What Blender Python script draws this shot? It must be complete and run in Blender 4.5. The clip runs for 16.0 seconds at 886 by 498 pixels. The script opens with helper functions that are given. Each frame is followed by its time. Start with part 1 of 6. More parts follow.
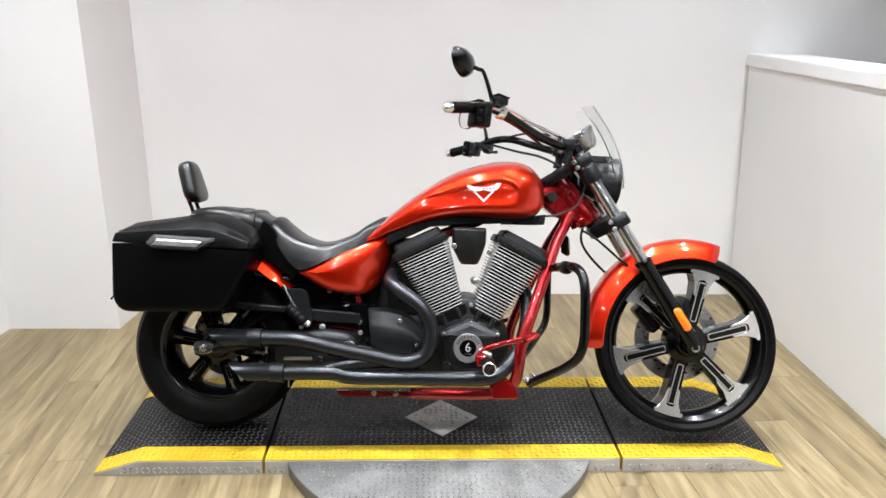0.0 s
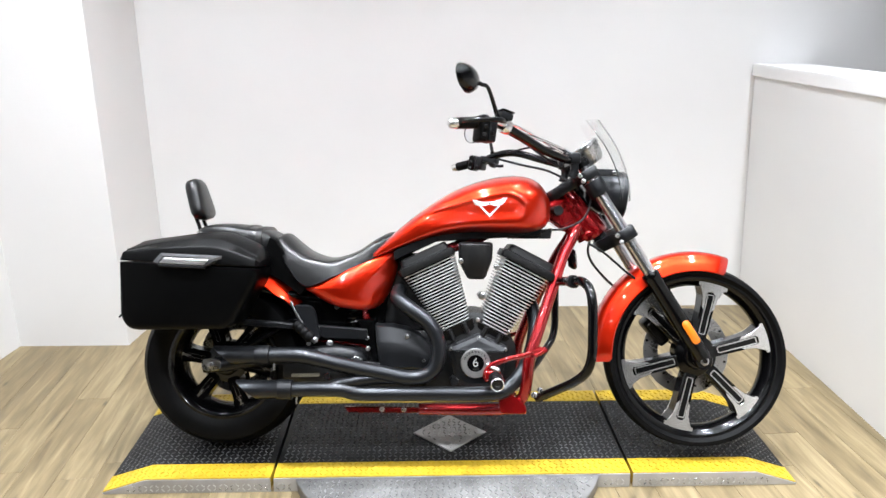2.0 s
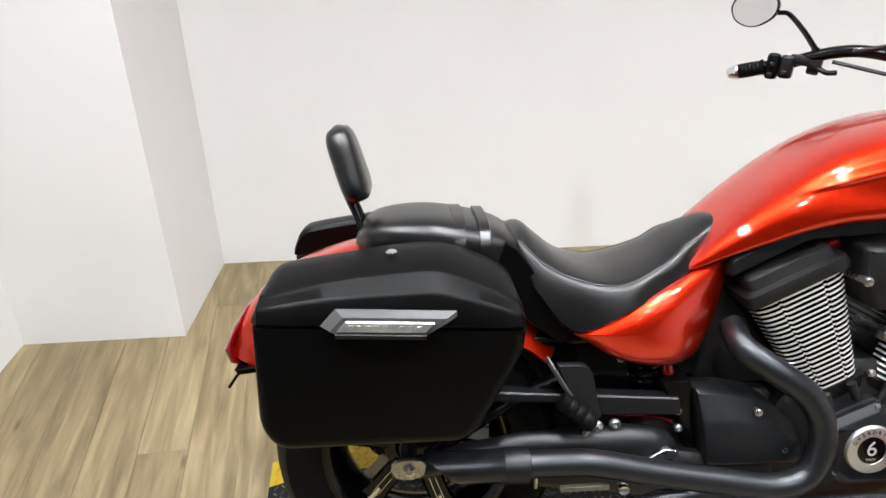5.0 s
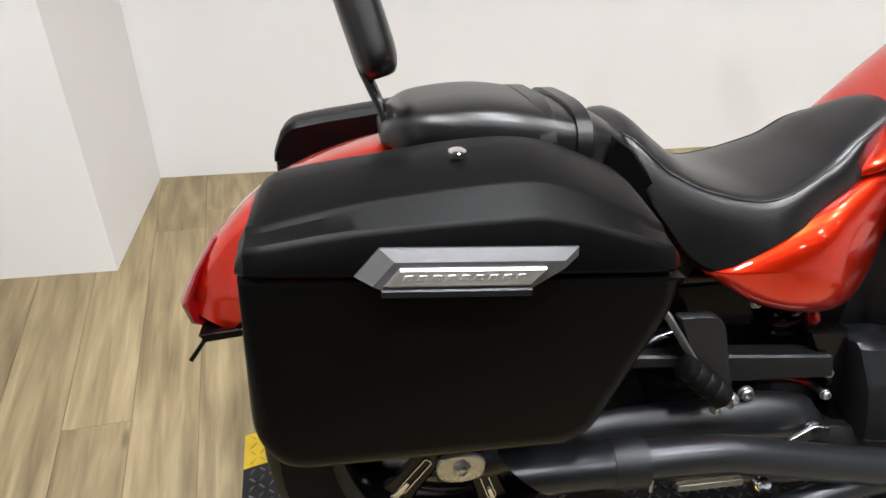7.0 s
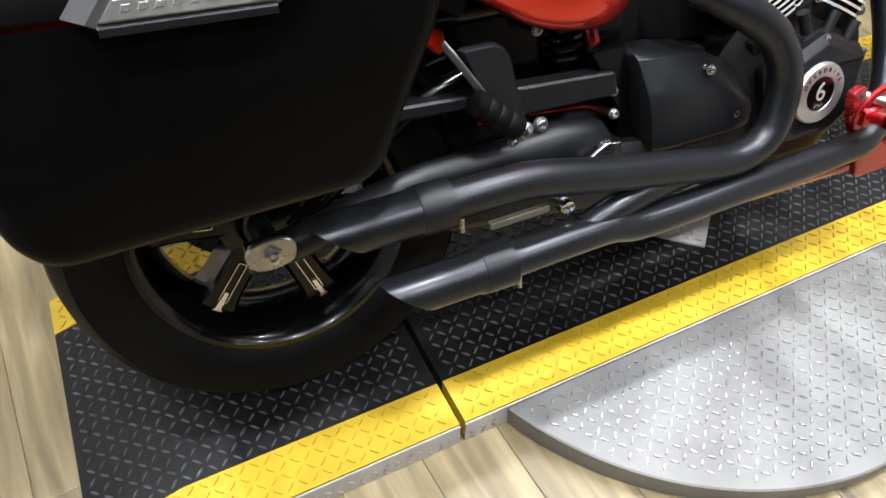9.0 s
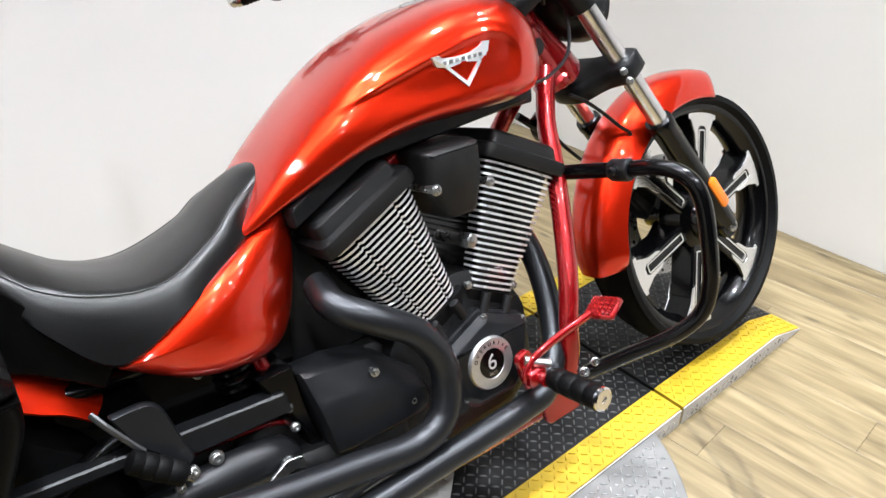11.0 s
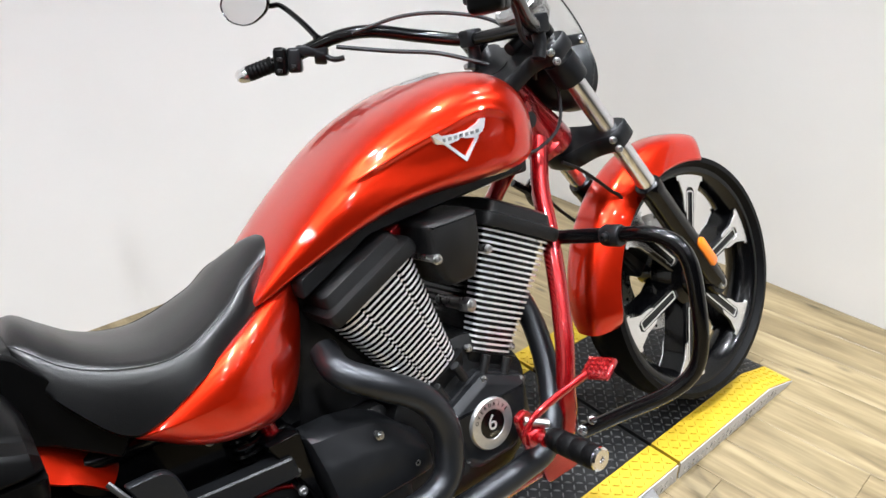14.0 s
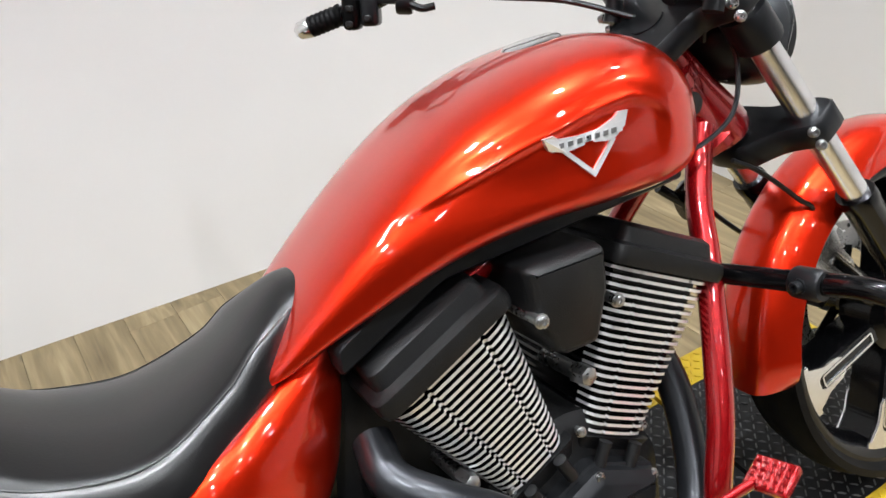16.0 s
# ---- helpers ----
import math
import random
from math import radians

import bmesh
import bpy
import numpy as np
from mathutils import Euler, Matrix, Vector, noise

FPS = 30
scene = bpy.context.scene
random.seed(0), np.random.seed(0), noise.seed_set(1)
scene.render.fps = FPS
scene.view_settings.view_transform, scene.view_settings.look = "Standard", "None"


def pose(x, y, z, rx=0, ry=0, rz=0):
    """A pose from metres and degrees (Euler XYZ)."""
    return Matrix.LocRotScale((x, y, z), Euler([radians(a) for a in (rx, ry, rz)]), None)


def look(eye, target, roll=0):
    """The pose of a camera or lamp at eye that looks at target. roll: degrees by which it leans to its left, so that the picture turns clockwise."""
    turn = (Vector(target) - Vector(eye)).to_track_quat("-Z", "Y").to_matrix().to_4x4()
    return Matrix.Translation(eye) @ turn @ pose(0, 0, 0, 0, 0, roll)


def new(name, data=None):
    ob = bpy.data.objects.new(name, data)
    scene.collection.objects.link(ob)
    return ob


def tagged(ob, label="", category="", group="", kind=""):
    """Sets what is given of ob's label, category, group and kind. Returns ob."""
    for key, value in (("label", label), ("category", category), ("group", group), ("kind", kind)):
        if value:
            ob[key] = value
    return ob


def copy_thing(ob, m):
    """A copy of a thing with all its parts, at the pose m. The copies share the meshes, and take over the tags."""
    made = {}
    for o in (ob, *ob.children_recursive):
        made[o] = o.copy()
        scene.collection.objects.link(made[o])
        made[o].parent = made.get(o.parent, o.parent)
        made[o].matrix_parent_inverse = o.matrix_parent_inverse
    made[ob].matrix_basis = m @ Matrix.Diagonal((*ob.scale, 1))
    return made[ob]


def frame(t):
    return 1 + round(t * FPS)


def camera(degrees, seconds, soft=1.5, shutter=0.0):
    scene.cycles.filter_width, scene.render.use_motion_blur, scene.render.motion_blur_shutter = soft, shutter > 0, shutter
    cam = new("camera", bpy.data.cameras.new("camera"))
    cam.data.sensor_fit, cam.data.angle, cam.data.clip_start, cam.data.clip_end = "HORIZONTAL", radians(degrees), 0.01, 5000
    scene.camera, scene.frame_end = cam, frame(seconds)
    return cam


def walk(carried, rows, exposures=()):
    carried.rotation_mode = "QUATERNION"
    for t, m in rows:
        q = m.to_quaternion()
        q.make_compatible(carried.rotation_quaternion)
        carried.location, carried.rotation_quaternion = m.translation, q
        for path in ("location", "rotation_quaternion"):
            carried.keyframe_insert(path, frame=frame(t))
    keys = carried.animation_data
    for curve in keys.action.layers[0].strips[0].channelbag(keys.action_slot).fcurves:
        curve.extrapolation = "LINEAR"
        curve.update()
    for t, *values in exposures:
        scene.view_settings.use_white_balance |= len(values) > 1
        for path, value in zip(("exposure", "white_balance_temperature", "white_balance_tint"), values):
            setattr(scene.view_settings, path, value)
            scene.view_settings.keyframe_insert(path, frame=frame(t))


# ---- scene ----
cam = camera(62.5, 16.0)
PATH = [
    (0, (-0.151, -2.33, 1.458), (-0.073, -0.433, 0.829), 1.0),
    (0.5, (-0.152, -2.329, 1.464), (-0.074, -0.426, 0.855), 1.2),
    (1, (-0.151, -2.33, 1.465), (-0.069, -0.426, 0.858), 1.1),
    (1.5, (-0.147, -2.327, 1.464), (-0.062, -0.424, 0.854), 1.1),
    (2, (-0.146, -2.325, 1.472), (-0.09, -0.418, 0.87), 0.2),
    (2.5, (-0.134, -2.287, 1.47), (-0.169, -0.389, 0.843), 2.7),
    (3, (-0.236, -2.247, 1.465), (-0.4, -0.361, 0.822), -2.0),
    (3.5, (-0.362, -2.039, 1.416), (-0.468, -0.213, 0.607), -4.2),
    (4, (-0.567, -1.714, 1.454), (-0.861, 0.099, 0.664), -4.3),
    (4.5, (-0.785, -1.408, 1.423), (-0.801, 0.359, 0.487), -3.6),
    (4.7, (-0.82, -1.274, 1.428), (-0.757, 0.472, 0.453), -2.1),
    (6.8, (-0.984, -0.689, 1.218), (-0.674, 0.913, 0.061), 1.9),
    (7, (-0.988, -0.699, 1.181), (-0.69, 0.872, -0.02), 2.2),
    (7.5, (-0.983, -0.734, 1.09), (-0.686, 0.681, -0.292), 1.3),
    (8, (-0.988, -0.759, 1.046), (-0.664, 0.541, -0.439), 4.0),
    (8.5, (-0.965, -0.76, 1.051), (-0.575, 0.55, -0.409), 1.3),
    (9, (-0.941, -0.755, 1.058), (-0.302, 0.439, -0.413), 2.5),
    (9.5, (-0.864, -0.811, 1.091), (0.04, 0.233, -0.356), 3.0),
    (10, (-0.747, -0.863, 1.145), (0.222, 0.257, -0.199), 0.5),
    (10.2, (-0.698, -0.885, 1.168), (0.294, 0.297, -0.104), 0.1),
    (12.3, (-0.66, -0.877, 1.307), (0.491, 0.468, 0.377), 0.1),
    (12.5, (-0.672, -0.889, 1.307), (0.474, 0.456, 0.371), -0.2),
    (13, (-0.69, -0.884, 1.294), (0.427, 0.454, 0.312), -0.5),
    (13.5, (-0.693, -0.89, 1.3), (0.391, 0.472, 0.317), -1.0),
    (14, (-0.694, -0.901, 1.308), (0.437, 0.452, 0.365), -0.9),
    (14.5, (-0.684, -0.898, 1.3), (0.435, 0.468, 0.361), -1.7),
    (15, (-0.575, -0.882, 1.274), (0.424, 0.561, 0.316), -2.5),
    (15.5, (-0.472, -0.807, 1.268), (0.311, 0.766, 0.313), -3.1),
    (16, (-0.425, -0.59, 1.242), (0.39, 0.877, 0.153), -3.6),
]
walk(cam, [(t, look(eye, target, roll)) for t, eye, target, roll in PATH], exposures=[(0, -0.14, 6400, 10), (0.5, -0.05, 6300, 10), (1.5, 0.05, 6250, 10), (3.5, 0.05, 6300, 10), (4.5, -0.05, 6400, 10), (7, -0.2, 6550, 10), (8, -0.3, 6500, 10), (10, -0.05, 6300, 10), (12.5, -0.1, 6300, 10), (14.5, -0.15, 6300, 10), (16, -0.25, 6400, 10)])

# ---- light settings ----
LAMP_GLOW, LAMP_SPREAD = 110.0, 96.0
LAMPS = [(x, y, p) for y, p in ((-2.9, 5), (-1.7, 16.5), (-0.55, 16.5), (0.35, 11.5)) for x in (-1.5, -0.5, 0.5, 1.4)]

# ---- world and lamps ----
world = bpy.data.worlds.new("world")
scene.world = world
world.use_nodes = True
world.node_tree.nodes["Background"].inputs[0].default_value = (0.9, 0.93, 1.0, 1)
world.node_tree.nodes["Background"].inputs[1].default_value = 0.015


# ---- materials ----
def material(name, color, rough=0.5, metal=0.0, coat=0.0, coat_rough=0.05, grain=0.0, grain_scale=60.0,
             bump=0.0, bump_scale=200.0, rough_var=0.0, spec=0.5):
    """A principled surface with colour, gloss and relief that vary at two scales."""
    m = bpy.data.materials.new(name)
    m.use_nodes = True
    nt = m.node_tree
    b = nt.nodes["Principled BSDF"]
    b.inputs["Base Color"].default_value = (*color, 1)
    b.inputs["Roughness"].default_value = rough
    b.inputs["Metallic"].default_value = metal
    b.inputs["Coat Weight"].default_value = coat
    b.inputs["Coat Roughness"].default_value = coat_rough
    b.inputs["Specular IOR Level"].default_value = spec
    tc = nt.nodes.new("ShaderNodeTexCoord")
    if grain or rough_var:
        n1 = nt.nodes.new("ShaderNodeTexNoise")
        n1.inputs["Scale"].default_value, n1.inputs["Detail"].default_value = grain_scale, 6
        n2 = nt.nodes.new("ShaderNodeTexNoise")
        n2.inputs["Scale"].default_value, n2.inputs["Detail"].default_value = grain_scale * 0.12, 4
        add = nt.nodes.new("ShaderNodeMath")
        add.operation = "ADD"
        for n, i in ((n1, 0), (n2, 1)):
            nt.links.new(tc.outputs["Object"], n.inputs["Vector"])
            nt.links.new(n.outputs["Fac"], add.inputs[i])
        if grain:
            ramp = nt.nodes.new("ShaderNodeMapRange")
            ramp.inputs["From Min"].default_value, ramp.inputs["From Max"].default_value = 0.6, 1.4
            ramp.inputs["To Min"].default_value, ramp.inputs["To Max"].default_value = 1 - grain, 1 + grain
            nt.links.new(add.outputs[0], ramp.inputs["Value"])
            mul = nt.nodes.new("ShaderNodeVectorMath")
            mul.operation = "SCALE"
            mul.inputs[0].default_value = color
            nt.links.new(ramp.outputs[0], mul.inputs["Scale"])
            nt.links.new(mul.outputs[0], b.inputs["Base Color"])
        if rough_var:
            rr = nt.nodes.new("ShaderNodeMapRange")
            rr.inputs["From Min"].default_value, rr.inputs["From Max"].default_value = 0.6, 1.4
            rr.inputs["To Min"].default_value, rr.inputs["To Max"].default_value = max(0.02, rough - rough_var), min(1, rough + rough_var)
            nt.links.new(add.outputs[0], rr.inputs["Value"])
            nt.links.new(rr.outputs[0], b.inputs["Roughness"])
    if bump:
        nb = nt.nodes.new("ShaderNodeTexNoise")
        nb.inputs["Scale"].default_value, nb.inputs["Detail"].default_value = bump_scale, 3
        nt.links.new(tc.outputs["Object"], nb.inputs["Vector"])
        bp = nt.nodes.new("ShaderNodeBump")
        bp.inputs["Strength"].default_value, bp.inputs["Distance"].default_value = bump, 0.002
        nt.links.new(nb.outputs["Fac"], bp.inputs["Height"])
        nt.links.new(bp.outputs["Normal"], b.inputs["Normal"])
    return m


M = {
    "candy": material("candy_red_paint", (0.66, 0.02, 0.002), 0.33, 0.9, 1.0, 0.006, 0.03, 900),
    "crimson": material("crimson_powder_coat", (0.28, 0.003, 0.005), 0.27, 0.6, 1.0, 0.03, 0.06, 300),
    "leather": material("black_vinyl", (0.0014, 0.0014, 0.0016), 0.3, 0, 0, spec=0.5, grain=0.2, grain_scale=40, bump=0.1, bump_scale=500, rough_var=0.012),
    "latch_grey": material("dark_grey_latch_metal", (0.1, 0.1, 0.103), 0.36, 0.7, grain=0.1, grain_scale=60, rough_var=0.05),
    "latch_plate": material("brushed_latch_plate", (0.56, 0.56, 0.56), 0.34, 0.9, grain=0.12, grain_scale=160, rough_var=0.08),
    "plastic": material("black_textured_plastic", (0.0008, 0.0008, 0.0009), 0.36, 0, 0, spec=0.1, grain=0.15, grain_scale=50, bump=0.14, bump_scale=900, rough_var=0.05),
    "rubber": material("tyre_rubber", (0.0022, 0.0022, 0.0024), 0.5, 0, 0, spec=0.1, grain=0.3, grain_scale=30, bump=0.3, bump_scale=300, rough_var=0.1),
    "gloss_black": material("gloss_black_paint", (0.0012, 0.0012, 0.0014), 0.2, 0, 0.2, 0.06, spec=0.2, rough_var=0.05),
    "satin_black": material("satin_black_metal", (0.011, 0.0116, 0.013), 0.36, 0.5, 0.03, 0.3, 0.12, 60, 0.1, 600, 0.07, spec=0.35),
    "exhaust": material("black_ceramic_pipe", (0.027, 0.0285, 0.032), 0.29, 0.75, 0.03, 0.3, 0.06, 30, 0.02, 500, 0.012),
    "crinkle": material("black_crinkle_casting", (0.004, 0.004, 0.0043), 0.4, 0.0, 0, spec=0.32, grain=0.2, grain_scale=80, bump=0.45, bump_scale=600, rough_var=0.08),
    "chrome": material("chrome", (0.8, 0.8, 0.82), 0.1, 1.0, rough_var=0.05, grain_scale=30),
    "alu": material("machined_aluminium", (0.82, 0.82, 0.82), 0.25, 1.0, grain=0.02, grain_scale=200, rough_var=0.03),
    "fin": material("polished_fin_edge", (0.88, 0.88, 0.88), 0.36, 0.8, grain=0.03, grain_scale=200),
    "polished": material("polished_fork_steel", (0.78, 0.78, 0.8), 0.24, 1.0, rough_var=0.03, grain_scale=40),
    "bolt": material("zinc_bolt", (0.42, 0.42, 0.42), 0.3, 1.0, grain=0.15, grain_scale=200, rough_var=0.1),
    "amber": material("amber_reflector", (0.7, 0.17, 0.006), 0.25, 0, 0.5, 0.05),
    "red_lens": material("red_lens", (0.14, 0.002, 0.004), 0.25, 0, 0.4, 0.05),
    "brass": material("old_fitting", (0.28, 0.25, 0.19), 0.45, 0.6, grain=0.3, grain_scale=90),
}


def glass_material(name, color, rough=0.02):
    m = bpy.data.materials.new(name)
    m.use_nodes = True
    b = m.node_tree.nodes["Principled BSDF"]
    b.inputs["Base Color"].default_value = (*color, 1)
    b.inputs["Transmission Weight"].default_value = 1
    b.inputs["Roughness"].default_value = rough
    b.inputs["IOR"].default_value = 1.28
    return m


M["screen"] = glass_material("clear_acrylic", (0.96, 0.97, 0.97))


# ---- mesh helpers ----
def part(name, bm, mat, parent=None, label="", smooth=40):
    """Links a bmesh as one mesh object under parent."""
    bmesh.ops.recalc_face_normals(bm, faces=bm.faces)
    me = bpy.data.meshes.new(name)
    bm.to_mesh(me)
    bm.free()
    for m in (mat if isinstance(mat, (list, tuple)) else [mat]):
        me.materials.append(m)
    if smooth:
        me.polygons.foreach_set("use_smooth", [True] * len(me.polygons))
        me.set_sharp_from_angle(angle=radians(smooth))
    ob = new(name, me)
    if parent:
        ob.parent = parent
    if label:
        tagged(ob, label)
    return ob


def box(bm, x0, x1, y0, y1, z0, z1, bevel=0.0, seg=2, m=None):
    vs = bmesh.ops.create_cube(bm, size=1)["verts"]
    for v in vs:
        v.co = Vector(((x0 + x1) / 2 + v.co.x * (x1 - x0), (y0 + y1) / 2 + v.co.y * (y1 - y0), (z0 + z1) / 2 + v.co.z * (z1 - z0)))
    if bevel:
        es = list({e for v in vs for e in v.link_edges})
        r = bmesh.ops.bevel(bm, geom=es, offset=bevel, segments=seg, profile=0.5, affect="EDGES")
        vs = list({v for f in r["faces"] for v in f.verts} | {v for v in vs if v.is_valid})
    if m is not None:
        for v in vs:
            v.co = m @ v.co
    return bm


def axis_frame(d):
    d = Vector(d).normalized()
    u = Vector((0, 0, 1)) if abs(d.z) < 0.9 else Vector((1, 0, 0))
    u = (u - d * u.dot(d)).normalized()
    return d, u, d.cross(u)


def loft(bm, rings, cap=True, closed=True):
    """Skins rings of equal count."""
    vr = [[bm.verts.new(p) for p in r] for r in rings]
    n = len(vr[0])
    for a, b in zip(vr, vr[1:]):
        for i in range(n if closed else n - 1):
            j = (i + 1) % n
            bm.faces.new((a[i], a[j], b[j], b[i]))
    if cap and closed:
        bm.faces.new(vr[0][::-1])
        bm.faces.new(vr[-1])
    return vr


def spline(pts, n=8):
    """Catmull-Rom through pts."""
    p = [Vector(q) for q in pts]
    p = [p[0] * 2 - p[1]] + p + [p[-1] * 2 - p[-2]]
    out = []
    for i in range(1, len(p) - 2):
        a, b, c, d = p[i - 1:i + 3]
        for k in range(n):
            t = k / n
            out.append(0.5 * (2 * b + (c - a) * t + (2 * a - 5 * b + 4 * c - d) * t * t + (3 * b - a - 3 * c + d) * t ** 3))
    out.append(p[-2])
    return out


def tube(bm, pts, r, seg=12, n=6, smooth=True, squash=1.0):
    """A round bar along pts; r one radius or one for each point."""
    path = spline(pts, n) if smooth and len(pts) > 2 else [Vector(q) for q in pts]
    m = len(path)
    rs = [r] * len(pts) if isinstance(r, (int, float)) else list(r)
    rings, u = [], None
    for i, q in enumerate(path):
        d = (path[min(i + 1, m - 1)] - path[max(i - 1, 0)]).normalized()
        if u is None:
            _, u, _ = axis_frame(d)
        u = (u - d * u.dot(d)).normalized()
        w = d.cross(u)
        s = i / max(m - 1, 1) * (len(rs) - 1)
        k = min(int(s), len(rs) - 2) if len(rs) > 1 else 0
        rad = rs[k] + (rs[k + 1] - rs[k]) * (s - k) if len(rs) > 1 else rs[0]
        rings.append([q + (u * math.cos(2 * math.pi * j / seg) + w * math.sin(2 * math.pi * j / seg) * squash) * rad for j in range(seg)])
    loft(bm, rings)
    return bm


def cyl(bm, p0, p1, r0, r1=None, seg=20):
    return tube(bm, [p0, p1], [r0, r0 if r1 is None else r1], seg, smooth=False)


def lathe(bm, profile, at, axis, seg=48, closed=False):
    """profile: (radius, distance along axis)."""
    d, u, w = axis_frame(axis)
    at = Vector(at)
    rings = [[at + d * a + (u * math.cos(2 * math.pi * j / seg) + w * math.sin(2 * math.pi * j / seg)) * max(r, 1e-4) for j in range(seg)] for r, a in profile]
    if closed:
        rings.append(rings[0])
        loft(bm, rings, cap=False)
        bmesh.ops.remove_doubles(bm, verts=bm.verts, dist=1e-6)
    else:
        loft(bm, rings)
    return bm


def rounded(pts, r, n=4):
    """A closed outline with its corners rounded."""
    out, m = [], len(pts)
    for i in range(m):
        a, b, c = (Vector((*pts[(i + k) % m], 0)) for k in (-1, 0, 1))
        rr = r[i] if isinstance(r, (list, tuple)) else r
        ra, rc = min(rr, (a - b).length * 0.45), min(rr, (c - b).length * 0.45)
        p, q = b + (a - b).normalized() * ra, b + (c - b).normalized() * rc
        for k in range(n + 1):
            t = k / n
            s = p * (1 - t) ** 2 + b * 2 * t * (1 - t) + q * t * t
            out.append((s.x, s.y))
    return out


def inset(pts, d):
    """Moves an outline inwards by d, along its normals."""
    m = len(pts)
    area = sum(pts[i][0] * pts[(i + 1) % m][1] - pts[(i + 1) % m][0] * pts[i][1] for i in range(m))
    s = 1 if area > 0 else -1
    out = []
    for i in range(m):
        t = Vector(pts[(i + 1) % m]) - Vector(pts[i - 1])
        t = t.normalized() if t.length > 1e-9 else Vector((1, 0))
        out.append((pts[i][0] - s * t.y * d, pts[i][1] + s * t.x * d))
    return out


def slab(bm, outline, layers, m=None):
    """An XZ outline stacked along Y: layers of (y, inset)."""
    rings = [[Vector((x, y, z)) for x, z in inset(outline, d)] for y, d in layers]
    if m is not None:
        rings = [[m @ p for p in r] for r in rings]
    loft(bm, rings)
    return bm


def plate(bm, outline, y0, y1, edge=0.003, m=None):
    """A flat piece with rounded rims."""
    s = 1 if y1 > y0 else -1
    return slab(bm, outline, [(y0, edge), (y0 + s * edge, 0), (y1 - s * edge, 0), (y1, edge)], m)


def hexbolt(bm, at, axis, r=0.008, h=0.006):
    d, u, w = axis_frame(axis)
    at = Vector(at)
    lathe(bm, [(r * 1.25, 0), (r * 1.25, h * 0.25), (r, h * 0.3), (r, h * 0.85), (r * 0.8, h), (r * 0.45, h), (r * 0.4, h * 0.6)], at, d, 12)


def curve(knots, x):
    """Smooth value at x through (x, value) knots."""
    if x <= knots[0][0]:
        return knots[0][1]
    for i, ((a, p), (b, q)) in enumerate(zip(knots, knots[1:])):
        if x <= b:
            p0, q0 = knots[max(i - 1, 0)], knots[min(i + 2, len(knots) - 1)]
            h, t = b - a, (x - a) / (b - a)
            ma = (q - p0[1]) / (b - p0[0]) * h
            mb = (q0[1] - p) / (q0[0] - a) * h
            return (2 * t ** 3 - 3 * t * t + 1) * p + (t ** 3 - 2 * t * t + t) * ma + (3 * t * t - 2 * t ** 3) * q + (t ** 3 - t * t) * mb
    return knots[-1][1]


def step(a, b, x):
    t = min(1, max(0, (x - a) / (b - a)))
    return t * t * (3 - 2 * t)


# ---- room ----
def wall_material():
    m = material("white_wall_paint", (0.8, 0.795, 0.79), 0.6, grain=0.02, grain_scale=3, bump=0.15, bump_scale=250, rough_var=0.05)
    return m


M["wall"] = wall_material()
# Unseen walls and ceiling, kept dark so paint and blacks reflect less.
M["dark_wall"] = material("light_absorbing_wall", (0.025, 0.025, 0.025), 0.6, grain=0.1, grain_scale=4, bump=0.15, bump_scale=200)
M["ceiling"] = material("ceiling_paint", (0.07, 0.069, 0.068), 0.8, grain=0.03, grain_scale=4, bump=0.2, bump_scale=150)
M["dark_wood"] = material("dark_stained_frame_wood", (0.035, 0.025, 0.018), 0.55, grain=0.4, grain_scale=25, bump=0.3, bump_scale=120)
M["mesh_metal"] = material("galvanised_mesh", (0.55, 0.57, 0.6), 0.4, 0.8, grain=0.15, grain_scale=100)


def setting(name, bm, mat, label, category):
    return tagged(part(name, bm, mat, None, "", 30), label, category, kind="structure")


FRONT, TOP = -5.4, 2.75      # the room's near end and its ceiling
BACK = 1.305                 # the back wall's face
WHITE_END = -1.7             # the walls are white from here on
SOFFIT = 1.268               # top of the low wall beside the front wheel


def left_x(y):
    return -2.127 + 0.108 * y


def right_x(y):
    return 1.557


def extrude_plan(bm, pts, z0, z1):
    loft(bm, [[Vector((x, y, z0)) for x, y in pts], [Vector((x, y, z1)) for x, y in pts]])


bm = bmesh.new()
extrude_plan(bm, [(-2.4, BACK), (3.4, BACK), (3.4, BACK + 0.2), (-2.4, BACK + 0.2)], -0.02, TOP)
setting("wall_north", bm, M["wall"], "plain white painted back wall of the studio", "wall")
bm = bmesh.new()
extrude_plan(bm, [(-2.035, 0.858), (-1.53, 0.858), (-1.485, BACK - 0.003), (-2.08, BACK - 0.003)], -0.02, TOP)
setting("wall_pilaster", bm, M["wall"], "white painted wall projection in the corner", "wall")
bm = bmesh.new()
extrude_plan(bm, [(left_x(WHITE_END), WHITE_END), (left_x(BACK), BACK - 0.003), (left_x(BACK) - 0.2, BACK - 0.003), (left_x(WHITE_END) - 0.2, WHITE_END)], -0.02, TOP)
setting("wall_west", bm, M["wall"], "plain white painted side wall", "wall")
bm = bmesh.new()
loft(bm, [[Vector((right_x(y) + dx - 0.07 * up, y, z)) for dx, y in ((0, FRONT), (0, BACK - 0.003), (0.18, BACK - 0.003), (0.18, FRONT))] for z, up in ((-0.02, 0), (SOFFIT - 0.06, 1))])
setting("wall_low", bm, M["wall"], "low white wall beside the front wheel", "wall")
bm = bmesh.new()
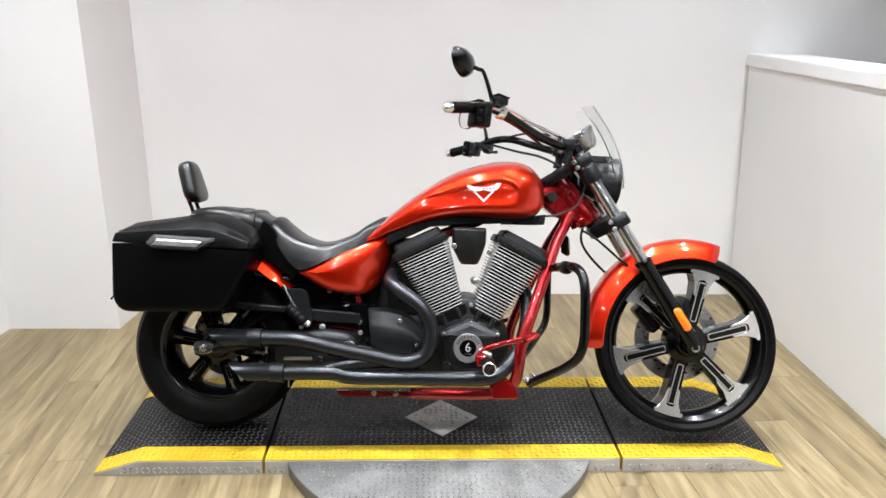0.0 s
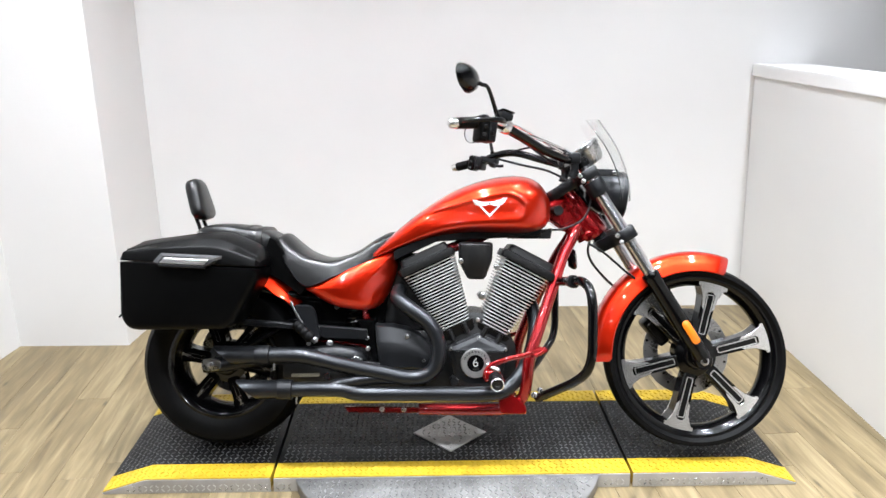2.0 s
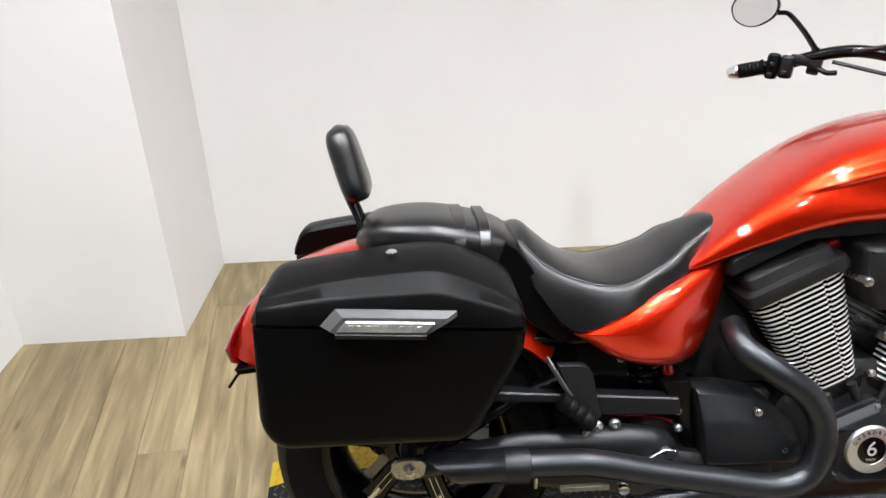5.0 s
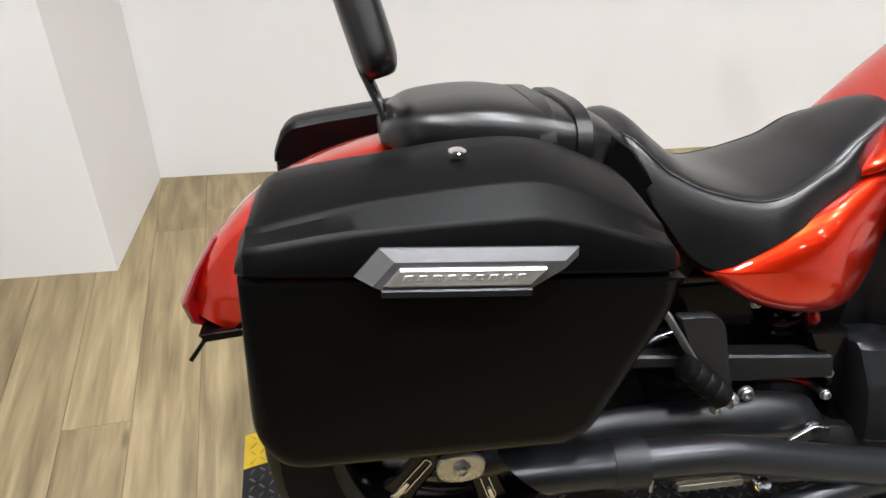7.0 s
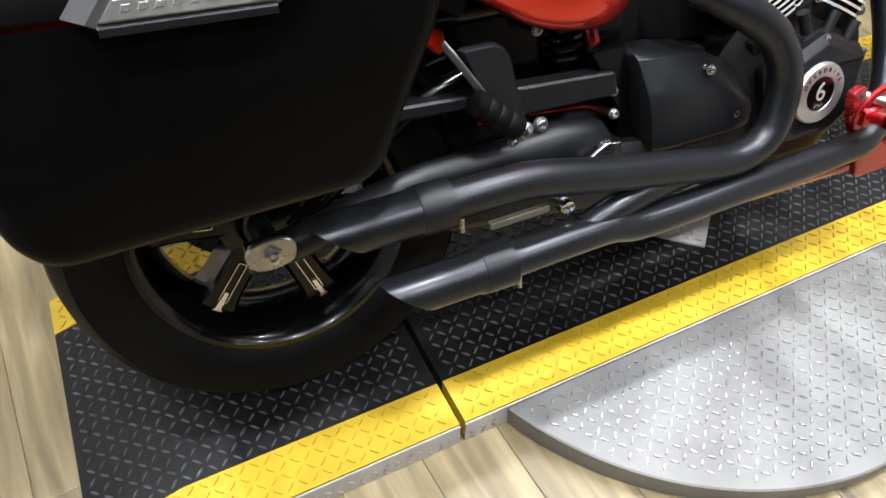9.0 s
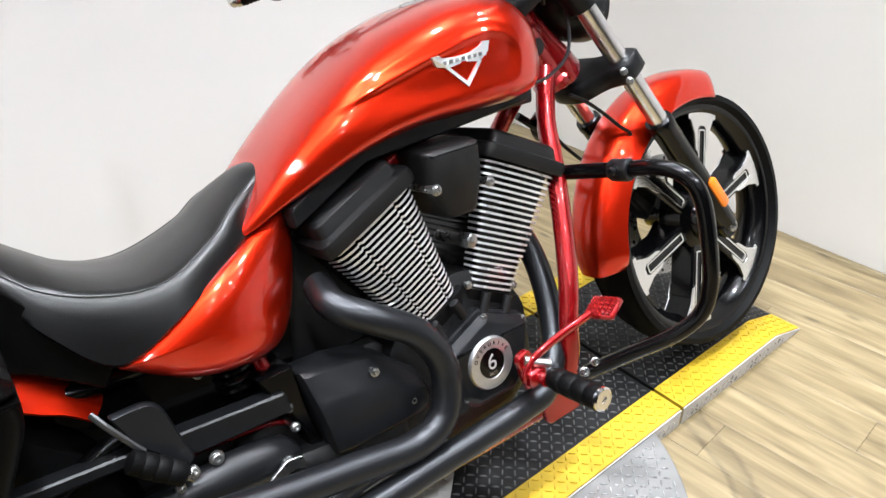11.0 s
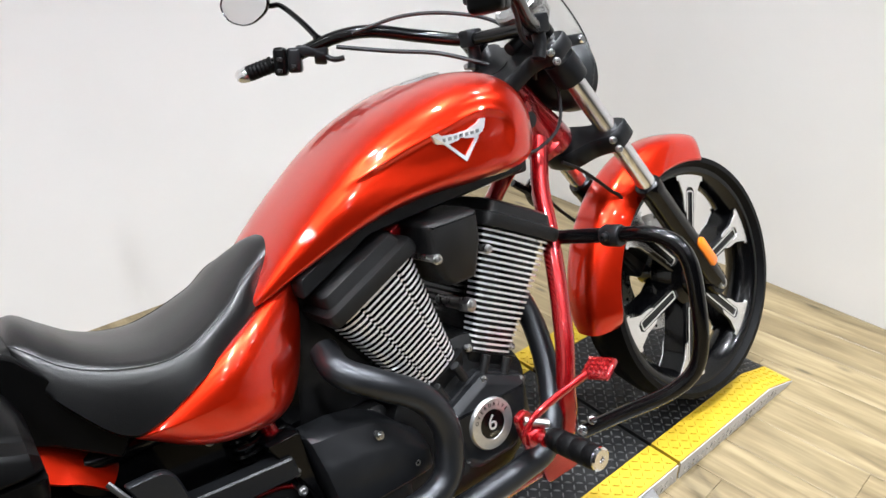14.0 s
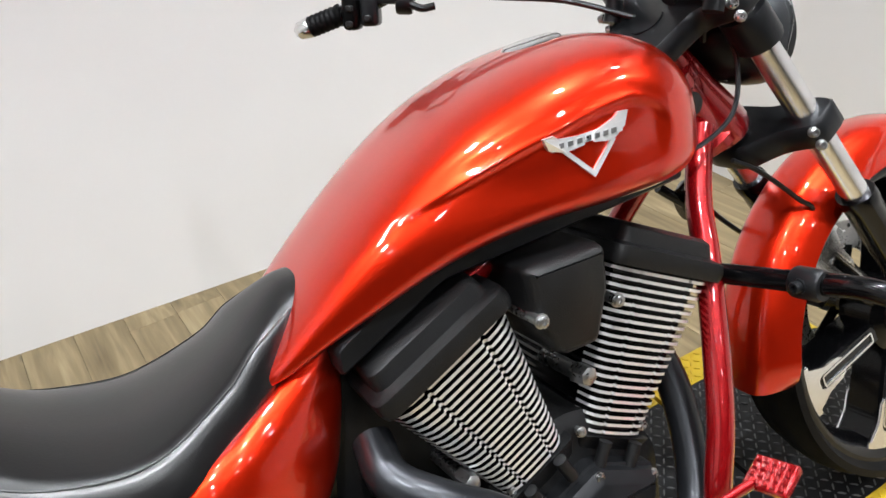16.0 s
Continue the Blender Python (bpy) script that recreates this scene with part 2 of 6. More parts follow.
extrude_plan(bm, [(right_x(FRONT) - 0.086, FRONT), (right_x(BACK) - 0.086, BACK - 0.005), (right_x(BACK) + 0.2, BACK - 0.005), (right_x(FRONT) + 0.2, FRONT)], SOFFIT - 0.058, SOFFIT)
bmesh.ops.bevel(bm, geom=bm.edges[:], offset=0.004, segments=2, affect="EDGES")
setting("trim", bm, M["wall"], "white painted capping board on the low wall", "trim")
bm = bmesh.new()
extrude_plan(bm, [(3.2, FRONT), (3.4, FRONT), (3.4, BACK - 0.005), (3.2, BACK - 0.005)], -0.02, TOP)
setting("wall_east", bm, M["wall"], "plain white wall beyond the low wall", "wall")
# near end, out of view: added dark to hold back bounce light
bm = bmesh.new()
extrude_plan(bm, [(left_x(FRONT), FRONT), (left_x(WHITE_END), WHITE_END - 0.003), (left_x(WHITE_END) - 0.2, WHITE_END - 0.003), (left_x(FRONT) - 0.2, FRONT)], -0.02, TOP)
setting("wall_west_rear", bm, M["dark_wall"], "unseen side wall behind the camera, darkened to cut reflections", "wall")
bm = bmesh.new()
extrude_plan(bm, [(-2.3, FRONT - 0.2), (3.4, FRONT - 0.2), (3.4, FRONT - 0.003), (-2.3, FRONT - 0.003)], -0.02, TOP)
setting("wall_south", bm, M["dark_wall"], "unseen end wall behind the camera, darkened to cut reflections", "wall")
bm = bmesh.new()
box(bm, -2.4, 3.5, FRONT - 0.3, 1.9, TOP + 0.003, TOP + 0.2)
setting("ceiling", bm, M["ceiling"], "unseen ceiling with recessed lamps, darkened to cut reflections", "ceiling")


# ---- ceiling lamps ----
M["lamp_glow"] = bpy.data.materials.new("lamp_glow")
M["lamp_glow"].use_nodes = True
e = M["lamp_glow"].node_tree.nodes["Principled BSDF"]
e.inputs["Emission Color"].default_value = (0.98, 0.98, 1.0, 1)
e.inputs["Emission Strength"].default_value = LAMP_GLOW
M["white_metal"] = material("white_lamp_trim", (0.75, 0.75, 0.74), 0.4, rough_var=0.05)


def ceiling_lamp():
    root = new("ceiling_lamp")
    bm = bmesh.new()
    lathe(bm, [(0.07, 0), (0.088, 0), (0.088, -0.006), (0.078, -0.01), (0.07, -0.008), (0.068, -0.002)], (0, 0, 0), (0, 0, 1), 32)
    part("trim_ring", bm, M["white_metal"], root)
    bm = bmesh.new()
    lathe(bm, [(0.001, -0.003), (0.066, -0.003), (0.066, -0.006), (0.001, -0.006)], (0, 0, 0), (0, 0, 1), 32)
    part("diffuser", bm, M["lamp_glow"], root)
    return tagged(root, "round recessed white ceiling lamp, switched on", "ceiling lamp", "recessed ceiling lamps")


first = None
for i, (x, y, power) in enumerate(LAMPS):
    m = pose(x, y, TOP - 0.001)
    if first is None:
        first = ceiling_lamp()
        first.matrix_basis = m
    else:
        copy_thing(first, m)
    la = bpy.data.lights.new("lamp_light", "AREA")
    la.shape, la.size, la.energy, la.color = "DISK", 0.13, power, (0.945, 0.975, 1.0)
    la.spread = radians(LAMP_SPREAD)
    new("lamp_light", la).matrix_basis = pose(x, y, TOP - 0.02)

# ---- floor ----
def plank_material():
    m = bpy.data.materials.new("oak_plank")
    m.use_nodes = True
    nt = m.node_tree
    b = nt.nodes["Principled BSDF"]
    b.inputs["Roughness"].default_value = 0.42
    info = nt.nodes.new("ShaderNodeObjectInfo")
    tc = nt.nodes.new("ShaderNodeTexCoord")
    off = nt.nodes.new("ShaderNodeVectorMath")
    off.operation = "ADD"
    sc = nt.nodes.new("ShaderNodeMath")
    sc.operation = "MULTIPLY"
    sc.inputs[1].default_value = 37.0
    nt.links.new(info.outputs["Random"], sc.inputs[0])
    nt.links.new(tc.outputs["Object"], off.inputs[0])
    nt.links.new(sc.outputs[0], off.inputs[1])
    mp = nt.nodes.new("ShaderNodeMapping")
    mp.inputs["Scale"].default_value = (30, 2.9, 1)
    nt.links.new(off.outputs[0], mp.inputs["Vector"])
    n1 = nt.nodes.new("ShaderNodeTexNoise")
    n1.inputs["Scale"].default_value, n1.inputs["Detail"].default_value, n1.inputs["Distortion"].default_value = 1.1, 8, 0.5
    mp2 = nt.nodes.new("ShaderNodeMapping")
    mp2.inputs["Scale"].default_value = (130, 7, 1)
    n2 = nt.nodes.new("ShaderNodeTexNoise")
    n2.inputs["Scale"].default_value, n2.inputs["Detail"].default_value = 1.0, 6
    nt.links.new(mp.outputs[0], n1.inputs["Vector"])
    nt.links.new(off.outputs[0], mp2.inputs["Vector"])
    nt.links.new(mp2.outputs[0], n2.inputs["Vector"])
    r = nt.nodes.new("ShaderNodeValToRGB")
    cr = r.color_ramp
    cr.elements[0].position, cr.elements[0].color = 0.24, (0.088, 0.064, 0.031, 1)
    cr.elements[1].position, cr.elements[1].color = 0.74, (0.285, 0.228, 0.13, 1)
    mid = cr.elements.new(0.5)
    mid.color = (0.178, 0.136, 0.072, 1)
    mix = nt.nodes.new("ShaderNodeMath")
    mix.operation = "MULTIPLY_ADD"
    mix.inputs[1].default_value = 0.22
    nt.links.new(n2.outputs["Fac"], mix.inputs[0])
    a2 = nt.nodes.new("ShaderNodeMath")
    a2.operation = "MULTIPLY_ADD"
    a2.inputs[1].default_value, a2.inputs[2].default_value = 0.85, -0.085
    nt.links.new(n1.outputs["Fac"], a2.inputs[0])
    nt.links.new(a2.outputs[0], mix.inputs[2])
    a3 = nt.nodes.new("ShaderNodeMath")
    a3.operation = "MULTIPLY_ADD"
    a3.inputs[1].default_value = 0.13
    nt.links.new(info.outputs["Random"], a3.inputs[0])
    nt.links.new(mix.outputs[0], a3.inputs[2])
    nt.links.new(a3.outputs[0], r.inputs["Fac"])
    # knots and dark flecks
    mp3 = nt.nodes.new("ShaderNodeMapping")
    mp3.inputs["Scale"].default_value = (11, 3.4, 1)
    nt.links.new(off.outputs[0], mp3.inputs["Vector"])
    vo = nt.nodes.new("ShaderNodeTexVoronoi")
    vo.inputs["Scale"].default_value = 1.0
    nt.links.new(mp3.outputs[0], vo.inputs["Vector"])
    kn = nt.nodes.new("ShaderNodeMapRange")
    kn.interpolation_type = "SMOOTHSTEP"
    kn.inputs["From Min"].default_value, kn.inputs["From Max"].default_value = 0.03, 0.13
    kn.inputs["To Min"].default_value, kn.inputs["To Max"].default_value = 0.45, 1.0
    nt.links.new(vo.outputs["Distance"], kn.inputs["Value"])
    dk = nt.nodes.new("ShaderNodeVectorMath")
    dk.operation = "SCALE"
    nt.links.new(r.outputs[0], dk.inputs[0])
    nt.links.new(kn.outputs[0], dk.inputs["Scale"])
    # a scuffed ring where the lift has been swung round
    ge = nt.nodes.new("ShaderNodeNewGeometry")
    ct = nt.nodes.new("ShaderNodeVectorMath")
    ct.operation = "DISTANCE"
    ct.inputs[1].default_value = (0.062, -0.173, 0.0)
    nt.links.new(ge.outputs["Position"], ct.inputs[0])
    wob = nt.nodes.new("ShaderNodeTexNoise")
    wob.inputs["Scale"].default_value, wob.inputs["Detail"].default_value = 5.0, 5
    nt.links.new(ge.outputs["Position"], wob.inputs["Vector"])
    wa = nt.nodes.new("ShaderNodeMath")
    wa.operation = "MULTIPLY_ADD"
    wa.inputs[1].default_value = 0.1
    nt.links.new(wob.outputs["Fac"], wa.inputs[0])
    nt.links.new(ct.outputs["Value"], wa.inputs[2])
    rp = nt.nodes.new("ShaderNodeValToRGB")
    rp.color_ramp.interpolation = "EASE"
    for i, (pos, v) in enumerate(((0.0, 1.0), (0.545, 1.0), (0.556, 0.66), (0.572, 0.88), (0.592, 0.84), (0.603, 0.68), (0.616, 1.0), (0.83, 1.0), (0.86, 0.88), (0.9, 1.0))):
        el = rp.color_ramp.elements[i] if i < 2 else rp.color_ramp.elements.new(pos)
        el.position, el.color = pos, (v, v * 0.985, v * 0.96, 1)
    nt.links.new(wa.outputs[0], rp.inputs["Fac"])
    ring = nt.nodes.new("ShaderNodeVectorMath")
    ring.operation = "MULTIPLY"
    nt.links.new(dk.outputs[0], ring.inputs[0])
    nt.links.new(rp.outputs[0], ring.inputs[1])
    nt.links.new(ring.outputs[0], b.inputs["Base Color"])
    bp = nt.nodes.new("ShaderNodeBump")
    bp.inputs["Strength"].default_value, bp.inputs["Distance"].default_value = 0.25, 0.001
    nt.links.new(n2.outputs["Fac"], bp.inputs["Height"])
    nt.links.new(bp.outputs["Normal"], b.inputs["Normal"])
    rr = nt.nodes.new("ShaderNodeMapRange")
    rr.inputs["To Min"].default_value, rr.inputs["To Max"].default_value = 0.34, 0.52
    nt.links.new(n1.outputs["Fac"], rr.inputs["Value"])
    nt.links.new(rr.outputs[0], b.inputs["Roughness"])
    return m


M["plank"] = plank_material()
M["joint"] = material("floor_joint", (0.06, 0.045, 0.03), 0.8, grain=0.2, grain_scale=40)
bm = bmesh.new()
box(bm, -2.95, 3.4, FRONT - 0.1, 1.8, -0.12, -0.0025)
floor = setting("floor", bm, M["joint"], "pale oak plank floor with brown grain", "floor")

# ---- the lift ----
M["tread_black"] = material("black_deck_paint", (0.006, 0.006, 0.0064), 0.45, 0.0, spec=0.25, grain=0.5, grain_scale=25, bump=0.2, bump_scale=200, rough_var=0.12)
M["tread_yellow"] = material("yellow_safety_paint", (0.43, 0.29, 0.018), 0.46, spec=0.3, grain=0.16, grain_scale=30, bump=0.15, bump_scale=200, rough_var=0.1)
M["tread_shine"] = material("polished_tread_tops", (0.5, 0.5, 0.5), 0.28, 0.8, grain=0.25, grain_scale=20, rough_var=0.1)
# Tread plate lightened in colour, as bare metal reflects too dark at this angle.
M["tread_skirt"] = material("lightened_skirt_plate", (0.42, 0.41, 0.395), 0.45, 0.3, grain=0.3, grain_scale=12, bump=0.12, bump_scale=150, rough_var=0.1)
M["tread_steel"] = material("bare_tread_plate", (0.155, 0.152, 0.148), 0.46, 0.4, grain=0.35, grain_scale=9, bump=0.12, bump_scale=150, rough_var=0.12)
# The deck lugs' glints are put into this paler grey.
M["tread_glint"] = material("glinting_tread_tops", (0.14, 0.14, 0.142), 0.38, 0.6, grain=0.6, grain_scale=30, rough_var=0.1)
DECK = 0.052
X0, X1, S0, S1 = -1.185, 1.09, -0.638, 0.537   # the deck's ends and its two joints
YN, YF, STRIP = -0.277, 0.277, 0.08            # near edge, far edge, width of the painted strip
EASE = 0.14                                    # length over which the ends slope down


def deck_z(x):
    """Height of the deck: flat, with its ends sloping to the floor."""
    if x < X0 + EASE:
        return 0.008 + (DECK - 0.008) * (x - X0) / EASE
    if x > X1 - EASE:
        return 0.008 + (DECK - 0.008) * (X1 - x) / EASE
    return DECK


lift = tagged(new("motorcycle_lift"), "low black steel motorcycle lift with yellow edges on the wooden floor", "motorcycle lift")


def deck_piece(name, xs, y0, y1, mat, label, lift_by=0.0, thick=0.058):
    bm = bmesh.new()
    rings = []
    for x in xs:
        z = deck_z(x) + lift_by
        zb = max(0.002, z - thick)
        rings.append([Vector((x, y0, zb)), Vector((x, y1, zb)), Vector((x, y1, z)), Vector((x, y0, z))])
    loft(bm, rings)
    return part(name, bm, mat, lift, label, 20)


SPANS = [[X0, X0 + EASE, S0 - 0.005], [S0 + 0.005, S1 - 0.005], [S1 + 0.005, X1 - EASE, X1]]
for xs in SPANS:
    deck_piece("deck_plate", xs, YN + STRIP + 0.001, YF - STRIP - 0.001, M["tread_black"], "worn black painted tread plate")
    for a, b in ((YN, YN + STRIP), (YF - STRIP, YF)):
        deck_piece("edge_strip", xs, a, b, M["tread_yellow"], "yellow painted tread plate edge", 0.0008)
    bm = bmesh.new()
    rings = []
    for x in xs:
        z = deck_z(x) - 0.002
        rings.append([Vector((x, YN - 0.004, 0.001)), Vector((x, YN - 0.001, 0.001)), Vector((x, YN - 0.001, z)), Vector((x, YN - 0.004, z))])
    loft(bm, rings)
    part("side_skirt", bm, M["tread_skirt"], lift, "bare steel tread plate skirt", 20)

# the steel cover in the middle of the deck
bm = bmesh.new()
cx, cy = -0.052, -0.025
ring = [(cx - 0.13, cy), (cx, cy - 0.12), (cx + 0.13, cy), (cx, cy + 0.12)]
loft(bm, [[Vector((x, y, DECK + 0.0008)) for x, y in ring], [Vector((x, y, DECK + 0.005)) for x, y in ring]])
part("access_cover", bm, M["tread_skirt"], lift, "bare steel diamond-shaped cover", 20)

# the round steel step in front
AX, AY, AR = -0.065, -0.075, 0.537


def step_outline(dr):
    """The part of the turning disc that shows beyond the deck's edge."""
    r, y = AR - dr, YN - 0.006
    a0 = math.asin((AY - y) / r)
    return [(AX + r * math.cos(a), AY + r * math.sin(a)) for a in (math.pi + a0 + (math.pi - 2 * a0) * k / 48 for k in range(49))]


bm = bmesh.new()
rings = []
for z, d in ((0.001, 0.004), (DECK - 0.008, 0.0), (DECK - 0.005, 0.0), (DECK - 0.003, 0.003)):
    rings.append([Vector((x, y, z)) for x, y in step_outline(d)])
loft(bm, rings)
part("round_step", bm, M["tread_steel"], lift, "half-round bare steel tread plate step", 20)


def lugs(bm, x, y, z, ang, ln=0.0178, w=0.0045, h=0.003, slope=0.0):
    """One raised tread: a long thin lens."""
    c, s = math.cos(ang), math.sin(ang)
    base, top = [], []
    for k, (u, v) in enumerate(((-1, 0), (-0.5, -0.8), (0.5, -0.8), (1, 0), (0.5, 0.8), (-0.5, 0.8))):
        for lst, f, hz in ((base, 1, 0), (top, 0.6, h)):
            px, py = u * ln / 2 * f, v * w / 2 * f
            wx, wy = x + c * px - s * py, y + s * px + c * py
            lst.append(bm.verts.new((wx, wy, z + slope * (wx - x) + hz)))
    for k in range(6):
        bm.faces.new((base[k], base[(k + 1) % 6], top[(k + 1) % 6], top[k]))
    bm.faces.new(top)


def tread_field(name, inside, mat, z_of, x0, x1, y0, y1, pitch=0.0185):
    bm = bmesh.new()
    i = 0
    x = x0
    while x < x1:
        y = y0
        j = 0
        while y < y1:
            if inside(x, y):
                z = z_of(x)
                sl = (z_of(x + 0.005) - z_of(x - 0.005)) / 0.01
                lugs(bm, x, y, z - 0.0002, radians(45 if (i + j) % 2 else -45), slope=sl)
            y += pitch
            j += 1
        x += pitch
        i += 1
    ob = part(name, bm, mat, lift, "", 60)
    tagged(ob, kind="stuff")


def off_joint(x):
    return min(abs(x - S0), abs(x - S1)) > 0.012 and X0 + 0.012 < x < X1 - 0.012


def on_cover(x, y, k=1.0):
    return abs(x - cx) / 0.13 + abs(y - cy) / 0.12 < k


tread_field("black_treads", lambda x, y: off_joint(x) and not on_cover(x, y, 1.1), M["tread_glint"], deck_z, X0, X1, YN + STRIP + 0.012, YF - STRIP - 0.01)
tread_field("yellow_treads", lambda x, y: off_joint(x), M["tread_yellow"], lambda x: deck_z(x) + 0.0008, X0, X1, YN + 0.014, YN + STRIP - 0.008)
tread_field("far_yellow_treads", lambda x, y: off_joint(x), M["tread_yellow"], lambda x: deck_z(x) + 0.0008, X0, X1, YF - STRIP + 0.012, YF - 0.008)
tread_field("step_treads", lambda x, y: math.hypot(x - AX, y - AY) < AR - 0.018, M["tread_shine"], lambda x: DECK - 0.003, AX - AR, AX + AR, YN - 0.34, YN - 0.015)
# the skirt's own treads
bm = bmesh.new()
k = 0
x = X0 + EASE * 0.6
while x < X1 - EASE * 0.6:
    for row, z in enumerate((0.012, 0.026, 0.04)):
        if off_joint(x) and z < deck_z(x) - 0.012 and not (abs(x - AX) < 0.5):
            q = radians(45 if (k + row) % 2 else -45)
            u, v = Vector((math.cos(q), 0, math.sin(q))), Vector((-math.sin(q), 0, math.cos(q)))
            c0 = Vector((x, YN - 0.0038, z))
            lens = ((-1, 0), (-0.5, -0.8), (0.5, -0.8), (1, 0), (0.5, 0.8), (-0.5, 0.8))
            loft(bm, [[c0 + u * (p * 0.0085 * f) + v * (r * 0.0026 * f) - Vector((0, h, 0)) for p, r in lens] for f, h in ((1, 0), (0.6, 0.002))])
    x += 0.0185
    k += 1
tagged(part("skirt_treads", bm, M["tread_shine"], lift, "", 60), kind="stuff")
tread_field("cover_treads", lambda x, y: on_cover(x, y, 0.85), M["tread_shine"], lambda x: DECK + 0.005, cx - 0.13, cx + 0.13, cy - 0.12, cy + 0.12)

# ---- the motorcycle ----
# Its own axes: x ahead, y to its left, z up from the tyres' contact line. It leans on its side stand.
LEANING = 16.7
bike = tagged(new("motorcycle"), "candy red and black cruiser motorcycle leaning on the lift", "motorcycle")
bike.matrix_basis = pose(-0.008, -0.105, 0.04, -LEANING, 0.2, -2.2)


def B(name, bm, mat, label="", parent=None, smooth=40):
    return part(name, bm, mat, parent or bike, label, smooth)


def both(f):
    """Calls f for the right (-1) and the left (1) side."""
    for s in (-1, 1):
        f(s)


# wheels
def wheel(name, x, z, R, W, rim_r, spin, spoke_w, label, slim=False, deep=0.62, count=6, rim_w=None):
    n = 64
    bm = bmesh.new()
    w, wr = W / 2, (rim_w or W) / 2
    lathe(bm, [(rim_r - 0.012, -wr * 0.62), (rim_r + 0.004, -wr * 0.8), (rim_r + (R - rim_r) * 0.4, -w * 0.99), (rim_r + (R - rim_r) * 0.72, -w * 0.96),
               (R - 0.012, -w * 0.72), (R - 0.003, -w * 0.4), (R, 0), (R - 0.003, w * 0.4), (R - 0.012, w * 0.72), (rim_r + (R - rim_r) * 0.72, w * 0.96),
               (rim_r + (R - rim_r) * 0.4, w * 0.99), (rim_r + 0.004, wr * 0.8), (rim_r - 0.012, wr * 0.62)], (x, 0, z), (0, 1, 0), n, True)
    tyre = B(name, bm, M["rubber"], label)
    # tread blocks along the shoulders
    bm = bmesh.new()
    for k in range(34):
        for s in (-1, 1):
            a = 2 * math.pi * (k + (0.5 if s > 0 else 0)) / 34
            m = Matrix.Translation((x, 0, z)) @ Matrix.Rotation(-a, 4, "Y")
            for u0, u1, r0, r1, da in ((0.34, 0.84, R - 0.0035, R - 0.0275, 0.055),):
                pts = []
                for t, rr, aa in ((u0, r0, 0), (u1, r1, da), (u1, r1, da + 0.035), (u0, r0, 0.05)):
                    pts.append(m @ Vector((rr * math.cos(aa) + 0.0, s * w * t, rr * math.sin(aa))))
                d = [(p - Vector((x, 0, z))).normalized() * 0.0015 + Vector((0, s * 0.0008, 0)) for p in pts]
                lo = [bm.verts.new(p - q) for p, q in zip(pts, d)]
                hi = [bm.verts.new(p + q * 0.9) for p, q in zip(pts, d)]
                bm.faces.new(hi)
                for i in range(4):
                    bm.faces.new((lo[i], lo[(i + 1) % 4], hi[(i + 1) % 4], hi[i]))
    tagged(part("tread_block", bm, M["rubber"], tyre, "", 60), kind="stuff")
    bm = bmesh.new()
    r = rim_r
    lathe(bm, [(r + 0.006, -wr * 0.78), (r + 0.008, -wr * 0.84), (r, -wr * 0.86), (r - 0.008, -wr * 0.8), (r - 0.016, -wr * 0.62), (r - 0.03, -wr * 0.3), (r - 0.032, 0),
               (r - 0.03, wr * 0.3), (r - 0.016, wr * 0.62), (r - 0.008, wr * 0.8), (r, wr * 0.86), (r + 0.008, wr * 0.84), (r + 0.006, wr * 0.78), (r - 0.004, 0)], (x, 0, z), (0, 1, 0), n, True)
    part("rim", bm, M["gloss_black"], tyre, "gloss black alloy rim")
    bm = bmesh.new()
    lathe(bm, [(0.001, -0.062), (0.034, -0.062), (0.04, -0.058), (0.046, -0.04), (0.07, -0.03), (0.07, 0.03), (0.046, 0.04), (0.04, 0.058), (0.001, 0.058)], (x, 0, z), (0, 1, 0), 32)
    part("hub", bm, M["gloss_black"], tyre)
    r1 = rim_r - 0.012
    for k in range(count):
        m = Matrix.Translation((x, 0, z)) @ Matrix.Rotation(-radians(spin + 360 / count * k), 4, "Y")
        h = spoke_w
        out = rounded([(0.05, -0.021), (r1 * 0.78, -0.024), (r1 * 0.93, -h * 0.72), (r1 + 0.004, -h * 0.8), (r1 + 0.008, 0), (r1 + 0.004, h * 0.8), (r1 * 0.93, h * 0.72), (r1 * 0.78, 0.024), (0.05, 0.021)], 0.012, 3)
        bm = bmesh.new()
        ya = yb = wr * deep
        slab(bm, out, [(-ya, 0.005), (-ya + 0.005, 0), (yb - 0.005, 0), (yb, 0.005)], m)
        part("spoke", bm, M["gloss_black"], tyre)
        # machined faces: a T-shaped foot with flanks, and a slot outline
        for s in (-1, 1):
            y0, y1 = s * (ya - 0.001), s * (ya + 0.003)
            bm = bmesh.new()
            if slim:
                # bright slender spoke ends
                plate(bm, [(r1 * 0.74, 0.003), (r1 * 0.9, 0.004), (r1 * 0.97, 0.016), (r1 + 0.002, 0.016), (r1 + 0.002, -0.016), (r1 * 0.97, -0.016), (r1 * 0.9, -0.004), (r1 * 0.74, -0.003)], y0, y1, 0.0006, m)
